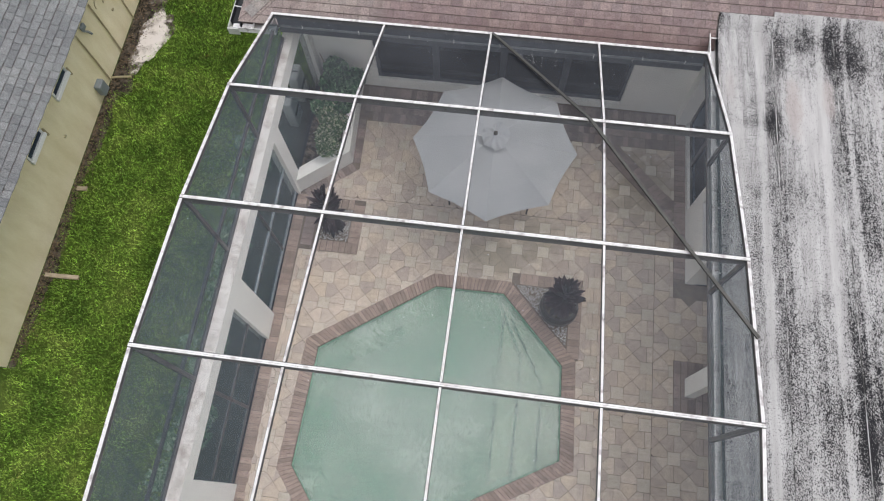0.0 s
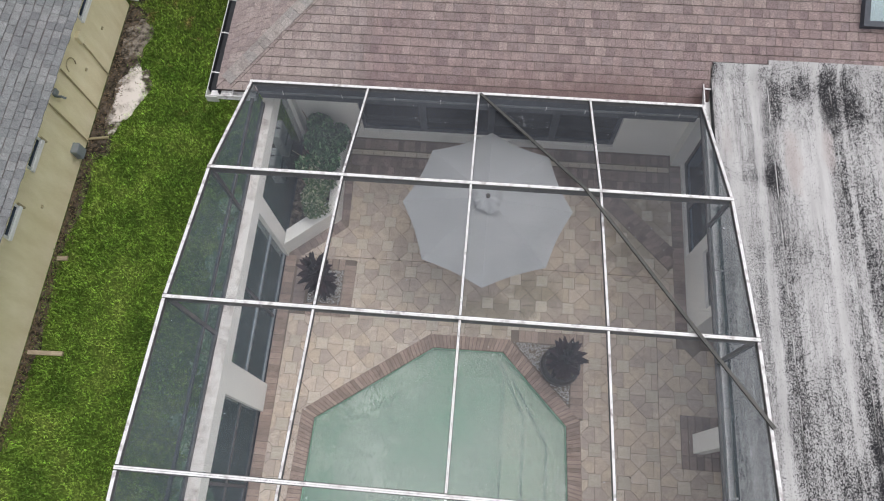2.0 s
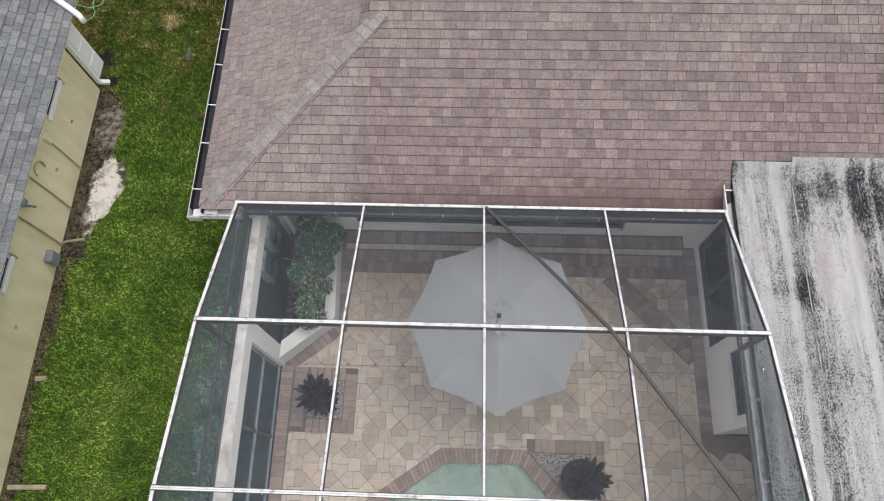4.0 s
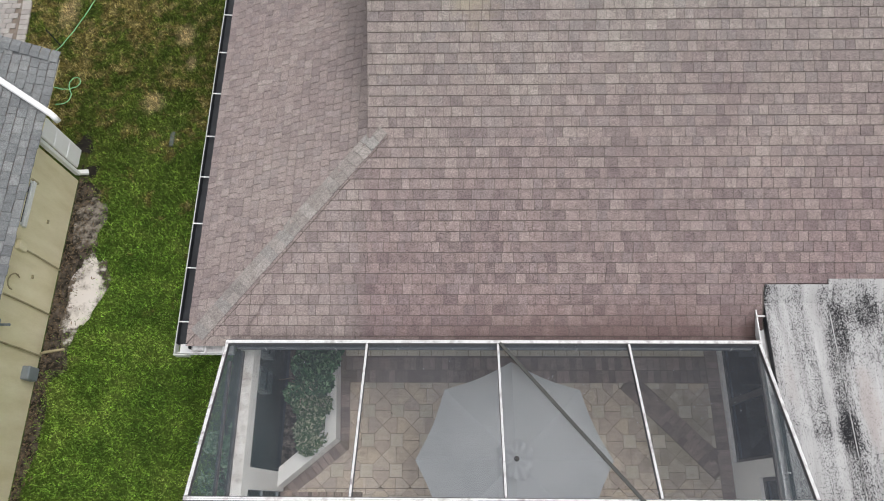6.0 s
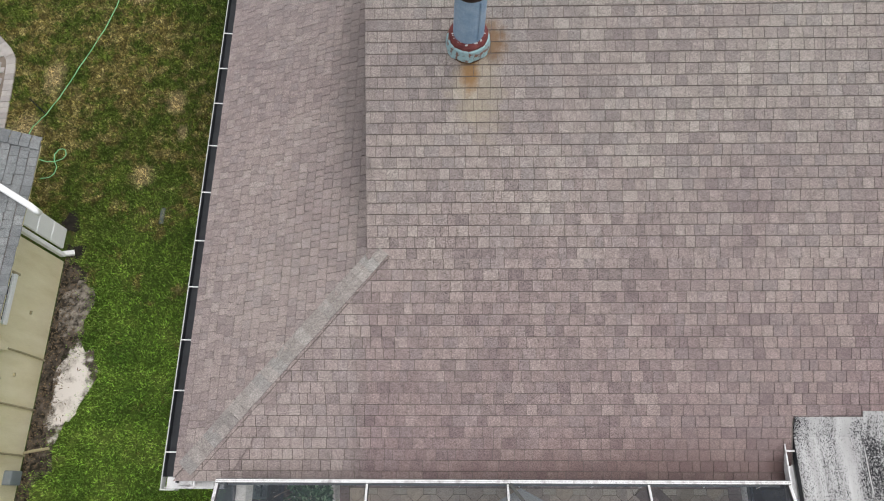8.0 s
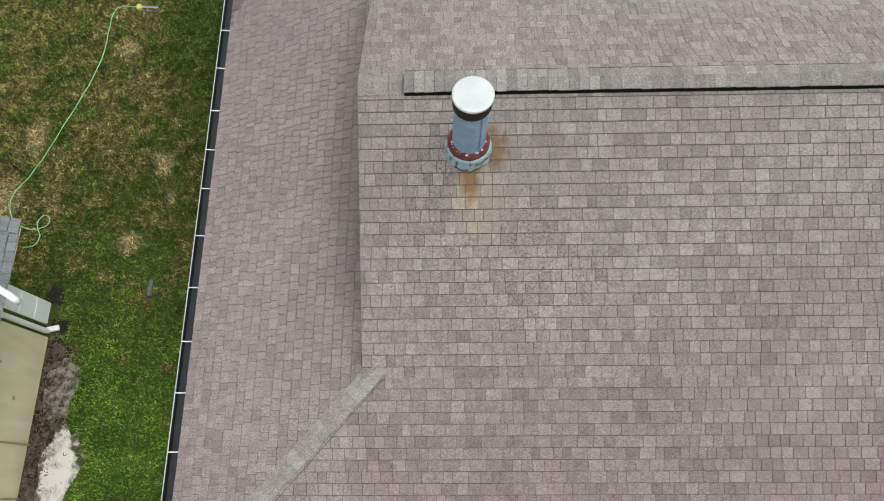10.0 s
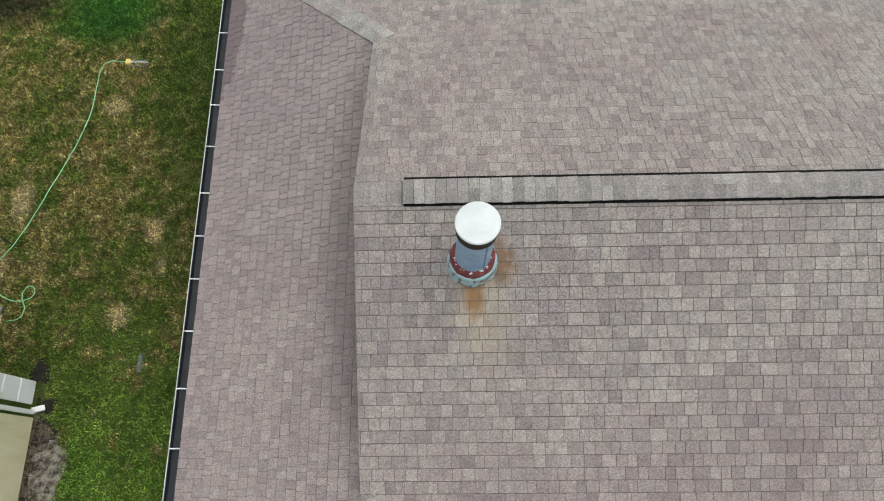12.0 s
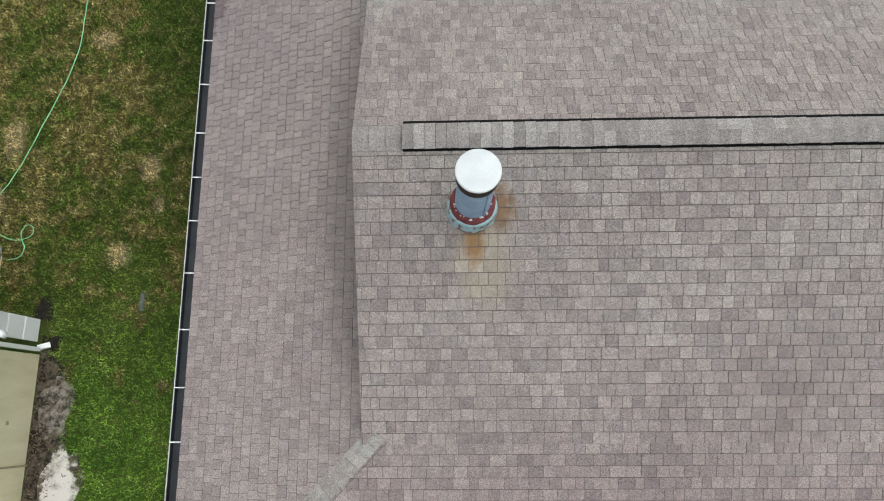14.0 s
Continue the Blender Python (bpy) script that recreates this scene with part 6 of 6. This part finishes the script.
rest_cream, rest_tan = Pieces(), Pieces()
singles = 0
for ix in range(-3, 16):
    for iy in range(-24, 4):
        cx, cy = -2.17 + ix * PITCH, 6.465 + iy * PITCH
        for k, p in shapes.items():
            poly = [(cx + x, cy + y) for x, y in p]
            got = [inside(poly, FIELD if cx < 3.365 or cy > 4.5 else LANAI)]
            if not got[0]:
                continue
            whole = abs(area(got[0]) - area(poly)) < 1e-6
            for hole in HOLES:
                got = [o for g in got for o in outside(g, hole)]
            got = [g for g in got if abs(area(g)) > 0.0006]
            if whole and len(got) > 1 and abs(sum(area(g) for g in got) - area(poly)) < 1e-6:
                got = [poly]
            if len(got) == 1 and whole and abs(area(got[0]) - area(poly)) < 1e-6 and singles < 300 and cy > 3.5 and cx < 1.2:
                part_mesh("paver", shared[k], deck, pose(cx, cy, rnd.uniform(-0.002, 0.001)))
                singles += 1
            else:
                for g in got:
                    (rest_cream if k == "square" else rest_tan).flat(g, rnd.uniform(-0.002, 0.001))
rest_cream.done("cream_pavers", cream_mat, deck, "cream stone pavers")
rest_tan.done("tan_pavers", paver_mat, deck, "tan stone pavers")

# shingles
COURSE = 0.1357
WIDTHS = [0.10, 0.12, 0.135, 0.15, 0.165, 0.18]
NARROW = [0.085, 0.10, 0.115, 0.13, 0.145]


def shingle(poly, v0, lift, thick):
    """Corners of a shingle in its slope's own plane: thick at the lower edge."""
    top = [(u, v, 0.002 + lift + thick * max(0.0, 1 - (v - v0) / COURSE)) for u, v in poly]
    return top, [(u, v, -0.004) for u, v in poly]


def shingle_slope(m, regions, u0, u1, v1, material, parent, own=None, seed=1, thick=0.008, gap=0.0030, widths=WIDTHS, course_gap=0.0084, lifts=(0.0, 0.0, 0.0025), ragged=0.0):
    """Courses of shingles on the plane m (x along the eave, y up the slope); ragged: how far single tabs hang lower."""
    r = random.Random(seed)
    own_meshes = {}
    rest = Pieces()
    made = 0
    for k in range(int(v1 / COURSE) + 1):
        v0 = k * COURSE
        u = u0 - r.random() * 0.3
        while u < u1:
            w = r.choice(widths)
            lift = r.choice(lifts)
            hang = ragged * r.choice((0.0, 0.0, 0.5, 1.0))
            low, high = v0 + 0.002 - hang, v0 + COURSE - course_gap
            poly = [(u + gap, low), (u + w - gap, low), (u + w - gap, high), (u + gap, high)]
            for reg in regions:
                got = inside(poly, reg)
                if len(got) < 3 or abs(area(got)) < 0.0004:
                    continue
                whole = abs(area(got) - area(poly)) < 1e-7
                if own and whole and made < 300 and own[0] < u < own[1] and own[2] < v0 < own[3]:
                    key = (w, lift, hang)
                    if key not in own_meshes:
                        q = Pieces()
                        q.add(*shingle([(gap, 0.002 - hang), (w - gap, 0.002 - hang), (w - gap, COURSE - course_gap), (gap, COURSE - course_gap)], 0, lift, thick))
                        own_meshes[key] = mesh_from("shingle", q.v, q.f, material)
                    part_mesh("shingle", own_meshes[key], parent, m @ pose(u, v0, 0))
                    made += 1
                else:
                    top, under = shingle(got, v0, lift, thick)
                    rest.add([m @ Vector(p) for p in top], [m @ Vector(p) for p in under])
            u += w
    rest.done("shingles", material, parent)


def slope_matrix(origin, along, up):
    a, b = Vector(along).normalized(), Vector(up).normalized()
    n_ = a.cross(b)
    return Matrix.Translation(origin) @ Matrix(((a.x, b.x, n_.x), (a.y, b.y, n_.y), (a.z, b.z, n_.z))).to_4x4()


KB, KF, KL = math.hypot(1, 0.40), math.hypot(1, 0.42), math.hypot(1, 0.41)


def vb(y):
    return (y - EAVE_Y + 0.03) * KB


m_back = slope_matrix((0, EAVE_Y - 0.03, z_back(EAVE_Y - 0.03)), (1, 0, 0), (0, 1, 0.40))
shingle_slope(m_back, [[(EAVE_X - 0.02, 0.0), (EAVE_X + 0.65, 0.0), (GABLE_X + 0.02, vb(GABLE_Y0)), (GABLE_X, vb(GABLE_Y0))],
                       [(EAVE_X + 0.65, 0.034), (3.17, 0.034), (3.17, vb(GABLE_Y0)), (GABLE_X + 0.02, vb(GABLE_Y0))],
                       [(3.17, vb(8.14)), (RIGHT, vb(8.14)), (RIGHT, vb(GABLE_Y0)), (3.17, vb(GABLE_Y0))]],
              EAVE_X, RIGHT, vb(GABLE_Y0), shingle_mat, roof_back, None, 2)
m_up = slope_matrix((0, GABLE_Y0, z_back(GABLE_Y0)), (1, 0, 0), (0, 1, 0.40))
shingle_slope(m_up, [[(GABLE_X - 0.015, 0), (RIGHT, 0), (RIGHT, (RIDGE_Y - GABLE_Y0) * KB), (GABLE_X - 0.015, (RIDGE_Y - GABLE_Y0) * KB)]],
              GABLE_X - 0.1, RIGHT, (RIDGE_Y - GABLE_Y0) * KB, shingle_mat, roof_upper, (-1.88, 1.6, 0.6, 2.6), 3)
m_front = slope_matrix((0, FRONT_Y, z_front(FRONT_Y)), (-1, 0, 0), (0, -1, 0.42))


def vf(y):
    return (FRONT_Y - y) * KF


shingle_slope(m_front, [[(-RIGHT, 0), (-EAVE_X, 0), (-GABLE_X, vf(GABLE_Y1)), (-RIGHT, vf(GABLE_Y1))],
                        [(-RIGHT, vf(GABLE_Y1)), (-GABLE_X + 0.015, vf(GABLE_Y1)), (-GABLE_X + 0.015, vf(RIDGE_Y)), (-RIGHT, vf(RIDGE_Y))]],
              -RIGHT, -EAVE_X, vf(RIDGE_Y), shingle_mat, roof_front, None, 4, 0.005, 0.0027, NARROW, 0.0064, (0.0, 0.002, 0.004), 0.003)
m_left = slope_matrix((EAVE_X - 0.02, FRONT_Y, z_left(EAVE_X - 0.02)), (0, -1, 0), (1, 0, 0.41))
LV = (-1.56 - EAVE_X) * KL
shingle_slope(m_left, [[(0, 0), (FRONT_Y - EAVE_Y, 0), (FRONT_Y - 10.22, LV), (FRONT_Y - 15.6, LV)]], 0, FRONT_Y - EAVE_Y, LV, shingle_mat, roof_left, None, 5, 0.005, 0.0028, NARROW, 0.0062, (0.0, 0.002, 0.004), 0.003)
m_nb = slope_matrix((NEX + 0.02, NY0, z_nb(NEX + 0.02)), (0, 1, 0), (-1, 0, 0.41))
shingle_slope(m_nb, [[(0, -0.01), (NY1 - NY0, -0.01), (NY1 + 0.24 - NY0, 2.9), (0, 2.9)]], 0, 11.6, 2.9, slate_mat, nb_roof, None, 6, 0.014, 0.0026, (0.135, 0.15, 0.165, 0.18), 0.0068, (0.0, 0.003, 0.006), 0.010)

# caps on the hips and the raised vent on the ridge
def cap_row(p, q, parent, n1, n2, half, lift, material, step=0.145, close=0.94):
    """Folded cap pieces over the line p-q; n1 and n2 lead down its two sides."""
    p, q, n1, n2 = Vector(p), Vector(q), Vector(n1), Vector(n2)
    k = int((q - p).length / step)
    d = (q - p) / k
    r = random.Random(k)
    for i in range(k):
        a = p + d * i
        b = a + d * close
        h0, h1 = lift + 0.008, lift + 0.003
        q_ = Pieces()
        for s in (n1, n2):
            up = Vector((0, 0, 1))
            w = half * r.uniform(0.97, 1.03)
            t_ = [a + up * h0, b + up * h1, b + s * w + up * h1, a + s * w + up * h0]
            if (t_[1] - t_[0]).cross(t_[3] - t_[0]).z < 0:
                t_ = t_[::-1]
            q_.add(t_, [c0 - up * 0.012 for c0 in t_])
        part_mesh("cap_shingle", mesh_from("cap_shingle", q_.v, q_.f, material), parent)


cap_row((EAVE_X + 0.12, EAVE_Y + 0.11, z_back(EAVE_Y + 0.11) + 0.008), (GABLE_X + 0.16, GABLE_Y0 + 0.12, z_back(GABLE_Y0 + 0.12) + 0.012), roof_left, Vector((-0.74, 0.66, -0.31)), Vector((0.74, -0.66, -0.27)), 0.112, 0.005, hip_mat, 0.145, 0.985)
cap_row((EAVE_X, FRONT_Y, z_front(FRONT_Y) + 0.008), (GABLE_X + 0.16, GABLE_Y1 - 0.12, z_front(GABLE_Y1 - 0.12) + 0.012), roof_left, Vector((-0.74, -0.66, -0.31)), Vector((0.74, 0.66, -0.27)), 0.15, 0.005, hip_mat, 0.145, 0.98)
# thin dark bar added as the shadow line beside the hip caps
bm = bmesh.new()
bar(bm, (EAVE_X + 0.22, EAVE_Y - 0.01, z_back(EAVE_Y - 0.01) + 0.012), (GABLE_X + 0.25, GABLE_Y0 + 0.02, z_back(GABLE_Y0 + 0.02) + 0.012), 0.007, 0.012)
part("hip_shadow_line", bm, roof_base_mat, roof_left)
VENT_X = -1.36
cap_row((GABLE_X - 0.01, RIDGE_Y, RIDGE_Z), (VENT_X, RIDGE_Y, RIDGE_Z), roof_upper, Vector((0, -1, -0.40)), Vector((0, 1, -0.42)), 0.14, 0.012, cap_mat)
bm = bmesh.new()
# black flange runs past the caps' far side in place of their shadow
prof = [(-0.145, -0.055), (-0.138, -0.035), (-0.12, 0.012), (0, 0.056), (0.12, 0.012), (0.155, -0.030), (0.203, -0.071), (0.206, -0.095)]
rows_ = [[bm.verts.new((x, RIDGE_Y + a, RIDGE_Z + b)) for a, b in prof] for x in (VENT_X, RIGHT)]
for i in range(len(prof) - 1):
    bm.faces.new((rows_[0][i], rows_[0][i + 1], rows_[1][i + 1], rows_[1][i]))
bm.faces.new(rows_[0])
bm.faces.new(rows_[1][::-1])
vent = part("ridge_vent", bm, vent_mat, house, "raised ridge vent with cap shingles")
cap_row((RIGHT, RIDGE_Y, RIDGE_Z + 0.056), (VENT_X - 0.005, RIDGE_Y, RIDGE_Z + 0.056), vent, Vector((0, -1, -0.345)), Vector((0, 1, -0.345)), 0.136, 0.006, cap_mat, 0.113, 0.970)
cap_row((NEX + 0.02, NY1 + 0.0, NEZ + 0.012), (-9.6, NY1 + 0.22, z_nb(-9.6) + 0.012), nb_roof, Vector((0, -1, 0)), Vector((0, 1, -0.2)), 0.12, 0.012, slate_mat)
